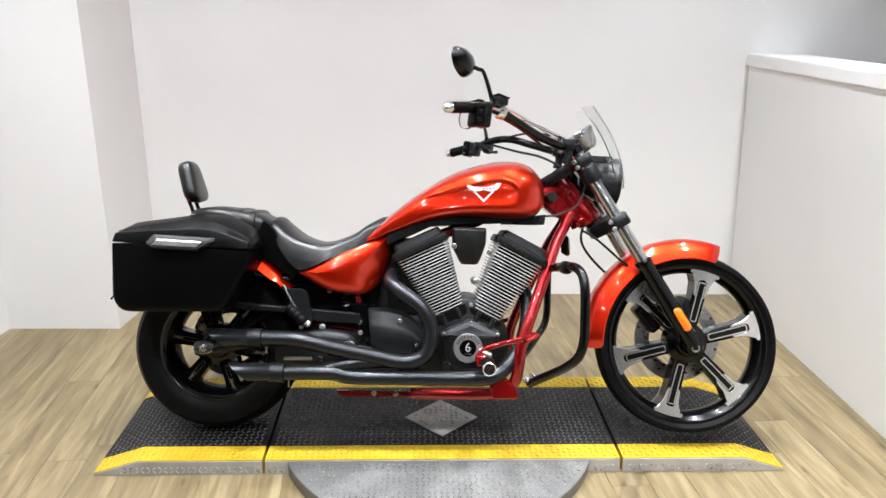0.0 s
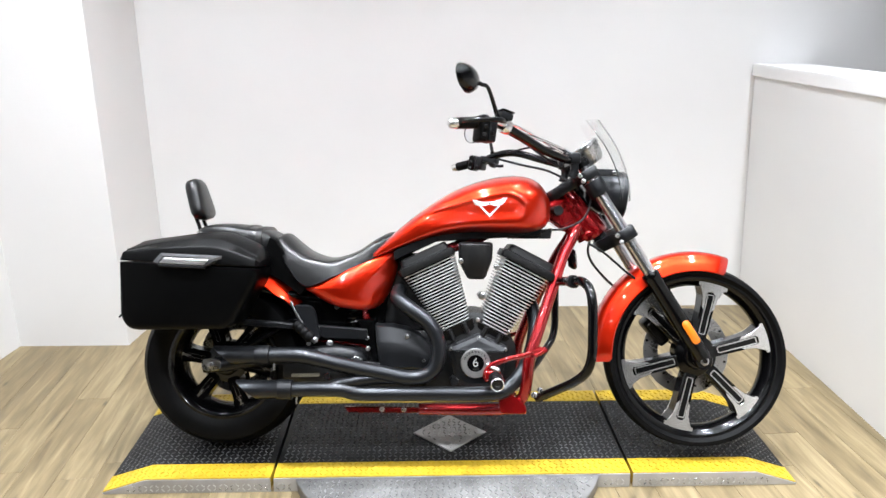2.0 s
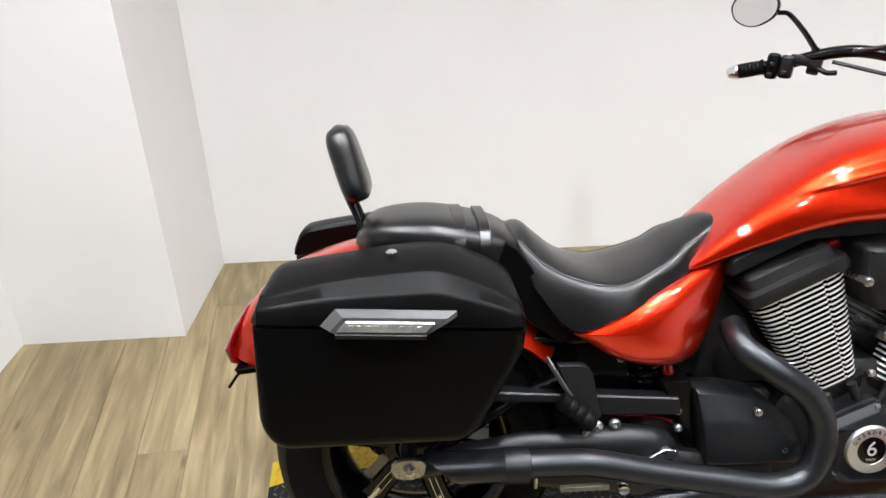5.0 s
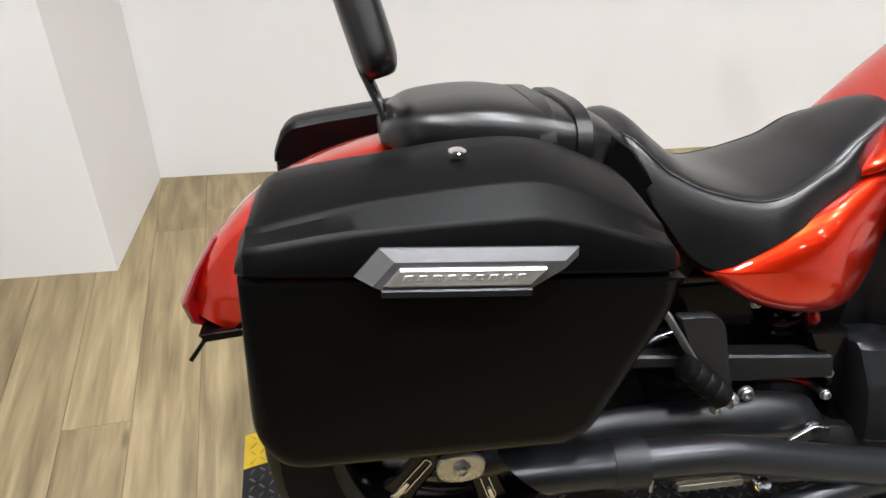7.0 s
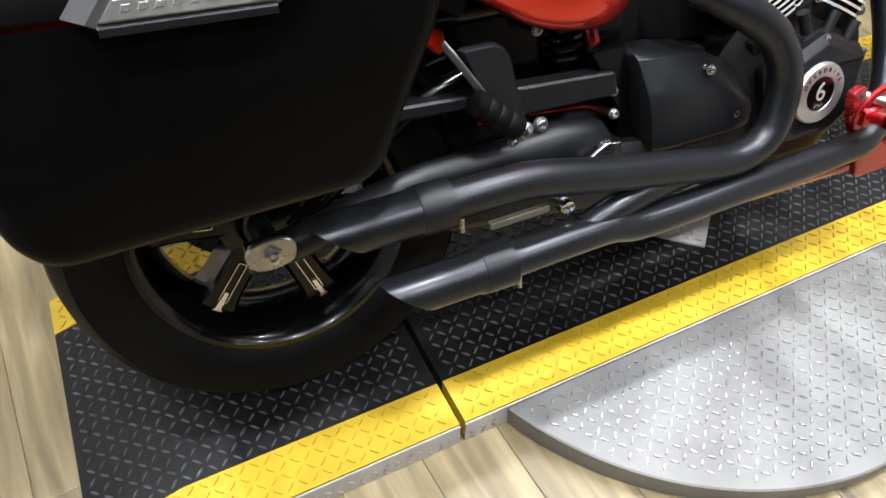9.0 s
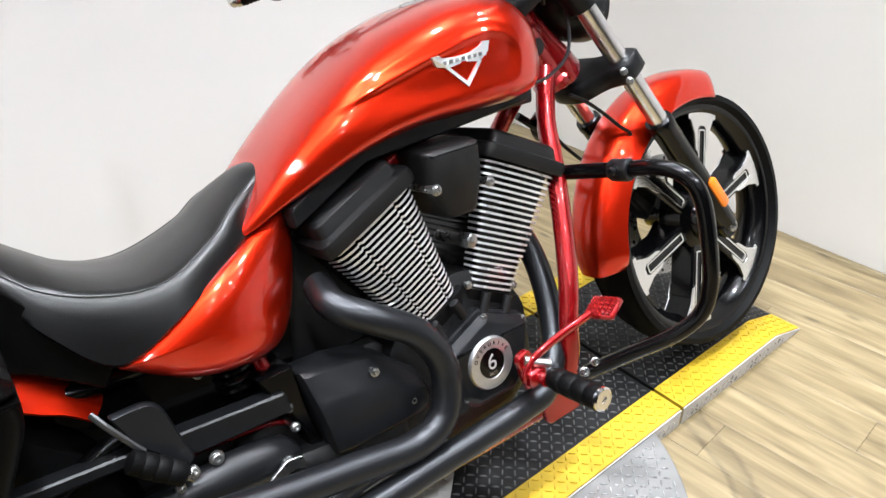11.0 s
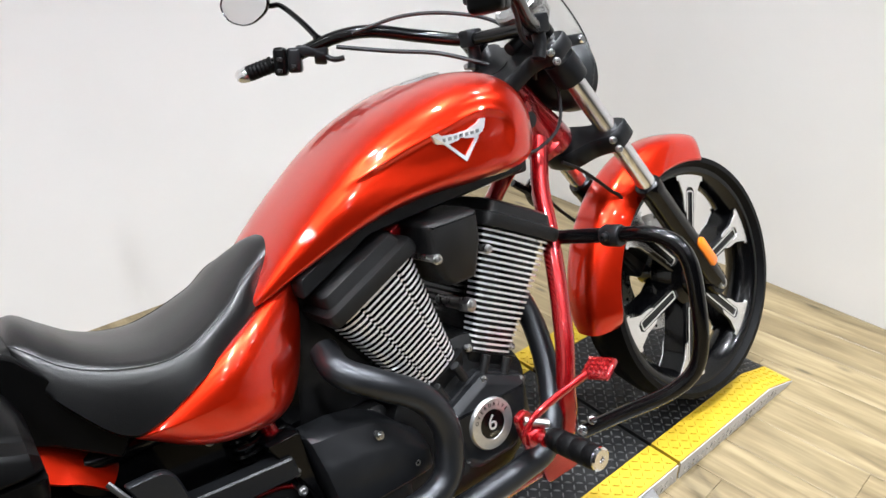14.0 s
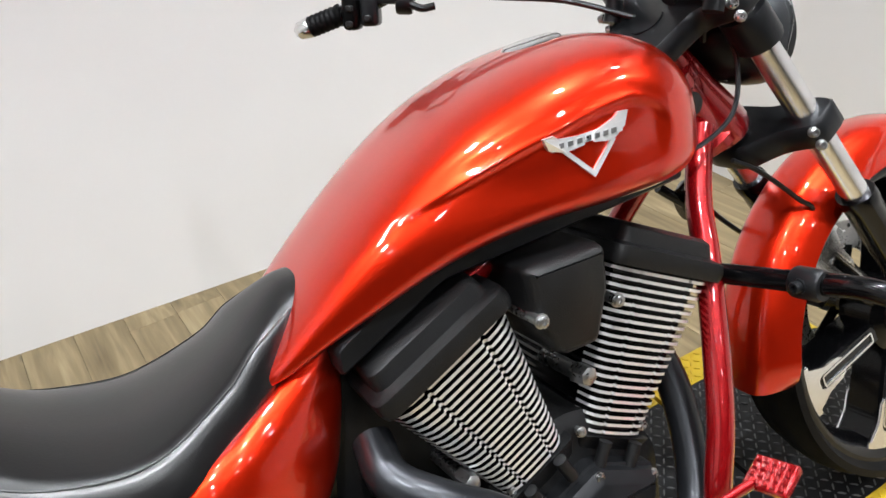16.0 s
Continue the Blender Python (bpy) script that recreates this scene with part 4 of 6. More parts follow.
# exhaust
def pipes():
    bm = bmesh.new()
    tube(bm, [(-0.22, -0.1, 0.56), (-0.222, -0.15, 0.535), (-0.18, -0.185, 0.505), (-0.115, -0.2, 0.455), (-0.086, -0.205, 0.385), (-0.105, -0.208, 0.31), (-0.17, -0.21, 0.285), (-0.28, -0.212, 0.303), (-0.39, -0.216, 0.325), (-0.5, -0.22, 0.35), (-0.56, -0.222, 0.355), (-0.64, -0.224, 0.355)], 0.0245, 20, 6)
    a = B("upper_exhaust_pipe", bm, M["exhaust"], "satin black upper exhaust pipe")
    bm = bmesh.new()
    tube(bm, [(0.17, -0.02, 0.56), (0.22, -0.045, 0.52), (0.235, -0.09, 0.43), (0.2, -0.15, 0.32), (0.13, -0.195, 0.248), (0.05, -0.205, 0.236), (-0.15, -0.215, 0.236), (-0.33, -0.222, 0.236), (-0.39, -0.225, 0.248), (-0.45, -0.228, 0.25), (-0.56, -0.23, 0.248)], 0.0235, 20, 6)
    b = B("lower_exhaust_pipe", bm, M["exhaust"], "satin black lower exhaust pipe")
    for p, z, y, x0, x1 in ((a, 0.355, -0.224, -0.622, -0.8), (b, 0.248, -0.23, -0.548, -0.725)):
        bm = bmesh.new()
        seg = 28
        rings = []
        for x, r, sl in ((x0, 0.0255, 0), (x0 - 0.002, 0.03, 0), (x0 - 0.05, 0.031, 0), (x0 - 0.053, 0.029, 0), (x1 + 0.03, 0.0295, 0.9), (x1 + 0.03, 0.027, 0.9), (x0 - 0.06, 0.026, 0)):
            rings.append([Vector((x - sl * r * math.sin(a2) * 1.3, y + r * math.cos(a2), z + r * math.sin(a2))) for a2 in (2 * math.pi * j / seg for j in range(seg))])
        loft(bm, rings)
        part("muffler_tip", bm, M["exhaust"], p, "slash-cut black tip")
        bm = bmesh.new()
        lathe(bm, [(0.027, 0), (0.0318, 0.001), (0.0318, 0.044), (0.03, 0.046)], (x0 - 0.001, y, z), (-1, 0, 0), 28)
        part("clamp_sleeve", bm, M["satin_black"], p, "dull black clamp sleeve")
        bm = bmesh.new()
        cyl(bm, (x0 + 0.012, y, z - 0.02), (x0 + 0.012, y, z - 0.046), 0.0035, seg=8)
        part("clamp_stud", bm, M["bolt"], p)
    bm = bmesh.new()
    tube(bm, [(-0.43, -0.222, 0.255), (-0.385, -0.218, 0.268), (-0.3, -0.21, 0.282), (-0.2, -0.2, 0.283)], 0.0205, 16, 6)
    part("crossover_pipe", bm, M["exhaust"], b)

    # added filler: keeps the gap between the pipes dark
    bm = bmesh.new()
    slab(bm, rounded([(-0.6, 0.262), (-0.6, 0.335), (-0.4, 0.335), (-0.14, 0.3), (-0.14, 0.25), (-0.36, 0.232)], 0.015), [(-0.15, 0.012), (-0.142, 0.0), (-0.05, 0.0)])
    B("exhaust_collector", bm, M["crinkle"], "black filler for the dark gap between the pipes")


pipes()

# engine
def engine():
    bm = bmesh.new()
    out = rounded([(-0.13, 0.22), (-0.13, 0.4), (-0.06, 0.47), (0.03, 0.49), (0.12, 0.47), (0.17, 0.38), (0.17, 0.24), (0.1, 0.19), (-0.05, 0.19)], 0.02)
    slab(bm, out, [(-0.12, 0.02), (-0.11, 0.0), (0.12, 0.0), (0.14, 0.02)])
    case = B("crankcase", bm, M["crinkle"], "black cast engine crankcase")
    # pentagon cover
    bm = bmesh.new()
    pent = rounded([(-0.056, 0.374), (0.044, 0.418), (0.14, 0.374), (0.122, 0.272), (0.085, 0.245), (0.0, 0.245), (-0.032, 0.272)], 0.01)
    slab(bm, pent, [(-0.1, -0.004), (-0.138, -0.004), (-0.14, 0.0), (-0.15, 0.0015), (-0.16, 0.013), (-0.1625, 0.018)])
    part("cam_cover", bm, M["satin_black"], case, "black cam cover", 28)
    # gearbox
    bm = bmesh.new()
    rings = []
    for x, zt, y in ((-0.3, 0.444, 0.15), (-0.296, 0.447, 0.163), (-0.285, 0.447, 0.168), (-0.24, 0.446, 0.17), (-0.19, 0.436, 0.17), (-0.15, 0.414, 0.17), (-0.12, 0.385, 0.168), (-0.104, 0.372, 0.165), (-0.096, 0.362, 0.155), (-0.093, 0.356, 0.135), (-0.092, 0.35, 0.11)):
        h = zt - 0.305
        rings.append([Vector((x + 0.02 * (1 - (z - 0.305) / 0.142) if x < -0.25 else x, -yy, z)) for yy, z in ((0.08, 0.305), (y - 0.006, 0.305), (y, 0.312), (y + 0.003, 0.305 + h * 0.35), (y + 0.001, 0.305 + h * 0.6), (y - 0.004, 0.305 + h * 0.68), (y - 0.02, zt - 0.006), (y - 0.03, zt), (0.08, zt))])
    loft(bm, rings)
    cover = B("gearbox_cover", bm, M["satin_black"], "smooth black gearbox cover", smooth=33)
    # set back and coloured black to stand for the dark gap behind the cover
    bm = bmesh.new()
    slab(bm, rounded([(-0.362, 0.462), (-0.3, 0.462), (-0.292, 0.36), (-0.275, 0.3), (-0.3, 0.3), (-0.318, 0.37), (-0.34, 0.42)], 0.006), [(-0.08, 0.0), (-0.118, 0.0), (-0.125, 0.004)])
    part("cover_shoulder", bm, M["gloss_black"], cover)
    bm = bmesh.new()
    g = rounded([(-0.4, 0.22), (-0.4, 0.42), (-0.12, 0.42), (-0.12, 0.22)], 0.03)
    slab(bm, g, [(-0.09, 0.02), (-0.08, 0), (0.12, 0), (0.13, 0.02)])
    B("gearbox", bm, M["crinkle"], "black gearbox casting")
    # what fills the bay between the engine and the seat
    bm = bmesh.new()
    slab(bm, rounded([(-0.34, 0.42), (-0.36, 0.6), (-0.2, 0.68), (-0.09, 0.68), (-0.1, 0.42)], 0.015), [(-0.055, 0.004), (-0.05, 0), (0.06, 0)])
    B("air_box", bm, M["crinkle"], "black air box under the tank's tail")
    return case


case = engine()


def cylinder(base, ang, wid0, wid1, length, name):
    """A finned barrel that stands at ang degrees from upright, in its own frame: x across, z along."""
    m = Matrix.Translation(base) @ Matrix.Rotation(radians(ang), 4, "Y")
    bm = bmesh.new()
    rings = []
    for z, w in ((0, wid0 * 0.78), (length, wid1 * 0.82)):
        rings.append([m @ Vector((sx * w / 2, sy * 0.115, z)) for sx, sy in ((-1, -0.93), (1, -0.93), (1, 0.9), (-1, 0.9))])
    loft(bm, rings)
    barrel = B(name, bm, M["gloss_black"], "black finned cylinder with polished fin edges")
    n = 21
    for k in range(n):
        f = k / (n - 1)
        z = 0.008 + (length - 0.016) * f
        w = (wid0 + (wid1 - wid0) * f) / 2
        yr = -0.117 - 0.012 * f
        half = [(0.0, 0.0), (0.2, 0.0001), (0.4, 0.0005), (0.43, 0.001), (0.445, 0.0048), (0.47, 0.0056), (0.495, 0.0048), (0.51, 0.0014), (0.65, 0.0026), (0.8, 0.006), (0.92, 0.0135), (1.0, 0.033)]
        arc = [(-u, d) for u, d in half[:0:-1]] + half
        out = [(-w, 0.1)] + [(u * w, yr + d) for u, d in arc] + [(w, 0.1)]
        bm = bmesh.new()
        t = 0.0021
        a = [bm.verts.new(m @ Vector((x, y, z - t))) for x, y in out]
        b = [bm.verts.new(m @ Vector((x, y, z + t))) for x, y in out]
        nn = len(out)
        for i in range(nn):
            j = (i + 1) % nn
            fc = bm.faces.new((a[i], a[j], b[j], b[i]))
            fc.material_index = 1 if 1 <= i <= nn - 3 else 0
        bm.faces.new(a[::-1])
        bm.faces.new(b)
        part("fin", bm, [M["gloss_black"], M["fin"]], barrel, "", 0)
    # rocker cover
    bm = bmesh.new()
    w = wid1 / 2
    rings = []
    for z, dx, y0, y1 in ((length - 0.002, 0.004, -0.136, 0.11), (length + 0.01, 0.006, -0.138, 0.11), (length + 0.022, 0.004, -0.136, 0.11), (length + 0.026, -0.008, -0.122, 0.1), (length + 0.045, -0.012, -0.118, 0.1), (length + 0.05, -0.018, -0.11, 0.09)):
        o = rounded([(-w - dx, y0), (w + dx, y0), (w + dx, y1), (-w - dx, y1)], 0.016, 3)
        rings.append([m @ Vector((x, y, z)) for x, y in o])
    loft(bm, rings)
    part("rocker_cover", bm, M["crinkle"], barrel, "black rocker cover")
    bm = bmesh.new()
    rings = []
    for z, w2, y0 in ((-0.035, wid0 * 0.5, -0.1), (0.002, wid0 * 0.56, -0.118)):
        o = rounded([(-w2, y0), (w2, y0), (w2, 0.09), (-w2, 0.09)], 0.01, 3)
        rings.append([m @ Vector((x, y, z)) for x, y in o])
    loft(bm, rings)
    for x in (-0.026, 0.026):
        cyl(bm, m @ Vector((x, -0.125, -0.036)), m @ Vector((x, -0.125, 0.0)), 0.009, seg=12)
    part("barrel_foot", bm, M["crinkle"], barrel)
    return barrel


cylinder((-0.03, -0.02, 0.444), -25, 0.108, 0.186, 0.222, "rear_cylinder")
cylinder((0.095, -0.012, 0.43), 27, 0.106, 0.182, 0.234, "front_cylinder")

# filler parts of the engine bay
bm = bmesh.new()
out = rounded([(-0.025, 0.722), (0.088, 0.722), (0.086, 0.665), (0.062, 0.6), (0.006, 0.6), (-0.02, 0.65)], 0.012)
slab(bm, out, [(0.08, 0.0), (-0.15, 0.0), (-0.167, 0.004), (-0.173, 0.012)])
intake = B("intake_cover", bm, M["crinkle"], "black intake cover between the cylinders")
for x, y, z in ((0.1, -0.165, 0.64), (-0.018, -0.18, 0.66)):
    bm = bmesh.new()
    cyl(bm, (x, -0.1, z), (x, y + 0.006, z), 0.007, seg=10)
    hexbolt(bm, (x, y + 0.006, z), (0, -1, 0), 0.0075, 0.008)
    part("bolt", bm, M["bolt"], intake)

# Added black sheet: covers the red underside where the tank lies in shade.
bm = bmesh.new()
slab(bm, rounded([(-0.24, 0.69), (-0.1, 0.76), (0.25, 0.775), (0.25, 0.745), (-0.1, 0.722), (-0.24, 0.655)], 0.01), [(-0.12, 0.004), (-0.115, 0.0), (0.115, 0.0), (0.12, 0.004)])
B("tank_underside", bm, M["satin_black"], "black sheet standing in for shade under the tank")
bm = bmesh.new()
slab(bm, rounded([(-0.6, 0.58), (-0.3, 0.64), (-0.25, 0.6), (-0.28, 0.43), (-0.5, 0.42), (-0.62, 0.5)], 0.02), [(-0.07, 0.0), (0.07, 0.0)])
B("inner_frame", bm, M["gloss_black"], "black frame casting under the seat")
bm = bmesh.new()
plate(bm, rounded([(0.235, 0.758), (0.29, 0.772), (0.285, 0.735), (0.15, 0.735)], 0.006), -0.09, 0.09)
B("coil_cover", bm, M["crinkle"], "black cover under the tank front")

for x, z, r, y in ((0.057, 0.544, 0.0145, -0.108), (-0.126, 0.475, 0.013, -0.108)):
    bm = bmesh.new()
    cyl(bm, (x - 0.005, -0.05, z), (x - 0.002, y - 0.012, z), r * 0.75, seg=14)
    lathe(bm, [(r, 0), (r, 0.012), (r * 0.9, 0.016), (r * 0.9, 0.024), (r * 0.55, 0.027), (0.001, 0.027)], (x - 0.002, y - 0.01, z), (0.1, -1, 0.05), 6)
    B("breather_fitting", bm, M["bolt"], "bright hexagon fitting")

# round maker's plate on the cam cover
EX, EZ, EY = 0.034, 0.327, -0.164
bm = bmesh.new()
lathe(bm, [(0.049, -0.006), (0.049, 0.002), (0.0465, 0.006), (0.0285, 0.006), (0.0275, 0.004), (0.001, 0.004)], (EX, EY, EZ), (0, -1, 0), 48)
badge = B("timing_cover", bm, M["latch_plate"], "round silver cover with a black six-speed plate")
bm = bmesh.new()
lathe(bm, [(0.0272, 0.0), (0.0272, 0.0052), (0.001, 0.0052)], (EX, EY, EZ), (0, -1, 0), 40)
part("centre_plate", bm, M["gloss_black"], badge, "black centre plate")


def lettering(text, size, m, mat, parent):
    """Raised lettering in the built-in font, as a mesh."""
    cu = bpy.data.curves.new("lettering", "FONT")
    cu.body, cu.size, cu.extrude, cu.align_x, cu.align_y = text, size, 0.0004, "CENTER", "CENTER"
    tmp = bpy.data.objects.new("lettering", cu)
    scene.collection.objects.link(tmp)
    bpy.context.view_layer.update()
    me = bpy.data.meshes.new_from_object(tmp.evaluated_get(bpy.context.evaluated_depsgraph_get()))
    bpy.data.objects.remove(tmp)
    me.transform(m)
    me.materials.clear()
    me.materials.append(mat)
    ob = new("lettering", me)
    ob.parent = parent
    return ob


def on_side(x, y, z, turn=0.0):
    """The pose of writing that faces the bike's right, turned by so many degrees."""
    return Matrix.Translation((x, y, z)) @ Matrix.Rotation(radians(90), 4, "X") @ Matrix.Rotation(radians(turn), 4, "Z")


lettering("6", 0.042, on_side(EX, EY - 0.0056, EZ + 0.002), M["fin"], badge)
lettering("SPEED", 0.0075, on_side(EX, EY - 0.0056, EZ - 0.019), M["alu"], badge)
for k, ch in enumerate("OVERDRIVE"):
    a = 90 + 64 - 16 * k
    lettering(ch, 0.0098, on_side(EX + 0.0375 * math.cos(radians(a)), EY - 0.0063, EZ + 0.0375 * math.sin(radians(a)), a - 90), M["gloss_black"], badge)

# bolts round the cases
for x, y, z in ((0.044, -0.151, 0.407), (-0.046, -0.149, 0.37), (0.131, -0.149, 0.37), (0.112, -0.149, 0.272), (-0.022, -0.149, 0.275), (0.042, -0.127, 0.465), (-0.07, -0.127, 0.432), (-0.19, -0.168, 0.413), (-0.134, -0.166, 0.335), (0.145, -0.12, 0.425)):
    bm = bmesh.new()
    cyl(bm, (x, y + 0.03, z), (x, y, z), 0.005, seg=8)
    hexbolt(bm, (x, y, z), (0, -1, 0), 0.0062, 0.006)
    part("bolt", bm, M["bolt"], case)
bm = bmesh.new()
lathe(bm, [(0.016, 0), (0.016, 0.03), (0.013, 0.034), (0.001, 0.034)], (-0.035, -0.12, 0.265), (0, -1, 0), 20)
part("drain_plug", bm, M["crinkle"], case)
bm = bmesh.new()
lathe(bm, [(0.012, 0), (0.012, 0.012), (0.009, 0.016), (0.001, 0.016)], (-0.445, -0.192, 0.286), (0, -1, 0), 20)
cyl(bm, (-0.445, -0.08, 0.286), (-0.445, -0.192, 0.286), 0.008, seg=10)
B("rubber_mount_bolt", bm, M["chrome"], "large bright pivot bolt")

# frame
def frame_tubes():
    for s in (-1, 1):
        bm = bmesh.new()
        tube(bm, [(0.385, s * 0.03, 0.78), (0.36, s * 0.044, 0.73), (0.331, s * 0.068, 0.679), (0.306, s * 0.1, 0.618), (0.279, s * 0.131, 0.548), (0.253, s * 0.158, 0.479), (0.228, s * 0.18, 0.411), (0.206, s * 0.19, 0.342), (0.2, s * 0.188, 0.28), (0.188, s * 0.176, 0.222), (0.15, s * 0.158, 0.184), (0.08, s * 0.142, 0.17), (-0.15, s * 0.135, 0.168)], 0.019, 16)
        B("down_tube", bm, M["crimson"], "crimson painted frame down tube")
        bm = bmesh.new()
        tube(bm, [(0.33, s * 0.02, 0.86), (0.25, s * 0.06, 0.83), (0.1, s * 0.07, 0.76), (-0.2, s * 0.07, 0.64)], 0.018, 10)
        B("backbone_tube", bm, M["crimson"])
        bm = bmesh.new()
        plate(bm, rounded([(-0.4, 0.175), (0.19, 0.173), (0.2, 0.158), (-0.38, 0.156)], 0.005), s * 0.128, s * 0.142, 0.002)
        rail = B("lower_rail", bm, M["crimson"], "crimson lower frame rail")
        for x in (-0.272, -0.2, 0.036, 0.07, 0.165):
            bm = bmesh.new()
            hexbolt(bm, (x, s * 0.142, 0.168), (0, s, 0), 0.007, 0.007)
            part("bolt", bm, M["bolt"], rail)
        # control bracket
        bm = bmesh.new()
        plate(bm, rounded([(0.066, 0.33), (0.095, 0.338), (0.114, 0.3), (0.15, 0.235), (0.195, 0.2), (0.2, 0.17), (0.115, 0.17), (0.105, 0.225), (0.075, 0.28)], 0.012), s * 0.186, s * 0.2, 0.002)
        part("control_bracket", bm, M["crimson"], rail, "crimson footrest bracket")
    bm = bmesh.new()
    lathe(bm, [(0.03, -0.012), (0.044, -0.01), (0.044, 0.004), (0.037, 0.012), (0.037, 0.1), (0.044, 0.108), (0.044, 0.128), (0.03, 0.13)], (0.425, 0, 0.755), Vector((-0.595, 0, 0.804)), 24)
    neck = B("steering_head", bm, M["crimson"], "crimson painted steering head")
    bm = bmesh.new()
    rings = []
    for x, z, w, h in ((0.39, 0.8, 0.03, 0.05), (0.34, 0.815, 0.038, 0.06), (0.28, 0.835, 0.05, 0.035)):
        rings.append([Vector((x, sy * w, z + sz * h)) for sy, sz in ((-1, -1), (1, -1), (1, 1), (-1, 1))])
    loft(bm, rings)
    bmesh.ops.bevel(bm, geom=bm.edges[:], offset=0.012, segments=3, affect="EDGES")
    part("neck_gusset", bm, M["crimson"], neck)
    bm = bmesh.new()
    rings = []
    ax = Vector((0.595, 0, -0.804))
    for d, w, h in ((0.0, 0.02, 0.02), (0.006, 0.033, 0.03), (0.04, 0.034, 0.03), (0.1, 0.036, 0.034), (0.15, 0.044, 0.042), (0.185, 0.047, 0.045), (0.198, 0.044, 0.042), (0.204, 0.03, 0.03)):
        c0 = Vector((0.338, 0, 0.91)) + ax * d
        rings.append([c0 + Vector((0, w * math.cos(q), 0)) + Vector((0.804, 0, 0.595)) * (h * math.sin(q)) for q in (2 * math.pi * j / 24 for j in range(24))])
    loft(bm, rings)
    part("head_casting", bm, M["crimson"], neck)
    bm = bmesh.new()
    cyl(bm, (0.31, -0.06, 0.83), (0.31, -0.095, 0.83), 0.018, 0.016, 16)
    cyl(bm, (0.29, -0.05, 0.835), (0.31, -0.08, 0.83), 0.011, seg=10)
    part("ignition_lock", bm, M["crinkle"], neck)


frame_tubes()

# fork, in line with the steering head
FORK_TOP, FORK_LOW = Vector((0.383, 0, 0.995)), Vector((0.786, 0, 0.345))
FD = (FORK_LOW - FORK_TOP).normalized()
FY = 0.101


def fork_at(d, y=0.0, fwd=0.0):
    """A point d metres down the fork, y to the left and fwd ahead of it."""
    return FORK_TOP + FD * d + Vector((0, y, 0)) + Vector((-FD.z, 0, FD.x)) * fwd


LEG = (FORK_LOW - FORK_TOP).length


def fork():
    for s in (-1, 1):
        bm = bmesh.new()
        cyl(bm, fork_at(0.02, s * FY), fork_at(0.46, s * FY), 0.0215, seg=24)
        leg = B("fork_tube", bm, M["polished"], "bright chrome fork tube")
        bm = bmesh.new()
        lathe(bm, [(0.021, 0), (0.029, 0), (0.0305, 0.006), (0.0305, 0.02), (0.0285, 0.026), (0.029, 0.2), (0.027, LEG - 0.46 + 0.02), (0.02, LEG - 0.46 + 0.045)], fork_at(0.435, s * FY), FD, 24)
        part("fork_slider", bm, M["gloss_black"], leg, "gloss black fork slider")
        bm = bmesh.new()
        lathe(bm, [(0.0335, 0), (0.0345, 0.004), (0.0345, 0.05), (0.0335, 0.054), (0.02, 0.054), (0.02, 0)], fork_at(0.075, s * FY), FD, 24, True)
        part("fork_cover", bm, M["satin_black"], leg, "black fork cover")
        bm = bmesh.new()
        lathe(bm, [(0.001, -0.008), (0.02, -0.008), (0.0265, -0.002), (0.0265, 0.02)], fork_at(0.0, s * FY), FD, 24)
        part("fork_cap", bm, M["gloss_black"], leg)
        bm = bmesh.new()
        m = Matrix.Translation(fork_at(LEG - 0.115, s * (FY + 0.028), 0.004)) @ FD.to_track_quat("Z", "Y").to_matrix().to_4x4()
        o = rounded([(-0.013, -0.042), (0.013, -0.042), (0.013, 0.042), (-0.013, 0.042)], 0.012)
        rings = []
        ax = Vector((-FD.z, 0, FD.x))
        c0 = fork_at(LEG - 0.1, s * (FY + 0.026), 0.006)
        for y, d in ((0, 0), (0.006, 0), (0.009, 0.004)):
            rings.append([c0 + ax * u + FD * v + Vector((0, s * y, 0)) for u, v in inset(o, d)])
        loft(bm, rings)
        part("reflector", bm, M["amber"], leg, "amber side reflector")
        bm = bmesh.new()
        lathe(bm, [(0.001, 0), (0.03, 0), (0.03, 0.045), (0.026, 0.05), (0.001, 0.05)], (FX, s * 0.066, FZ - 0.004), (0, s, 0), 24)
        part("axle_clamp", bm, M["gloss_black"], leg)
        bm = bmesh.new()
        lathe(bm, [(0.001, 0), (0.014, 0), (0.014, 0.008), (0.009, 0.01), (0.009, 0.006), (0.001, 0.006)], (FX, s * 0.116, FZ - 0.004), (0, s, 0), 20)
        part("axle_nut", bm, M["bolt"], leg)

    def yoke(name, d, thick, reach, wide):
        bm = bmesh.new()
        back = Vector((FD.z, 0, -FD.x))
        rings = []
        for k, (dd, ins) in enumerate(((-thick / 2, 0.004), (-thick / 2 + 0.005, 0), (thick / 2 - 0.005, 0), (thick / 2, 0.004))):
            o = rounded([(0.034, -FY - 0.034), (0.034, -FY + 0.03), (0.012, -FY + 0.05), (0.012, FY - 0.05), (0.034, FY - 0.03), (0.034, FY + 0.034), (-0.03, FY + 0.034), (-0.045, FY - 0.02), (-reach, wide), (-reach, -wide), (-0.045, -FY + 0.02), (-0.03, -FY - 0.034)], 0.02, 3)
            rings.append([fork_at(d + dd, v, u) for u, v in inset(o, ins)])
        loft(bm, rings)
        y = B(name, bm, M["satin_black"], "black cast fork yoke")
        for s in (-1, 1):
            for q in (-0.3, 0.3):
                bm = bmesh.new()
                at = fork_at(d + q * thick, s * (FY + 0.028), -0.03)
                hexbolt(bm, at, (-0.5, s, 0), 0.0065, 0.009)
                part("pinch_bolt", bm, M["bolt"], y)
        return y

    yoke("upper_yoke", 0.05, 0.036, 0.15, 0.06)
    yoke("lower_yoke", 0.285, 0.042, 0.09, 0.035)
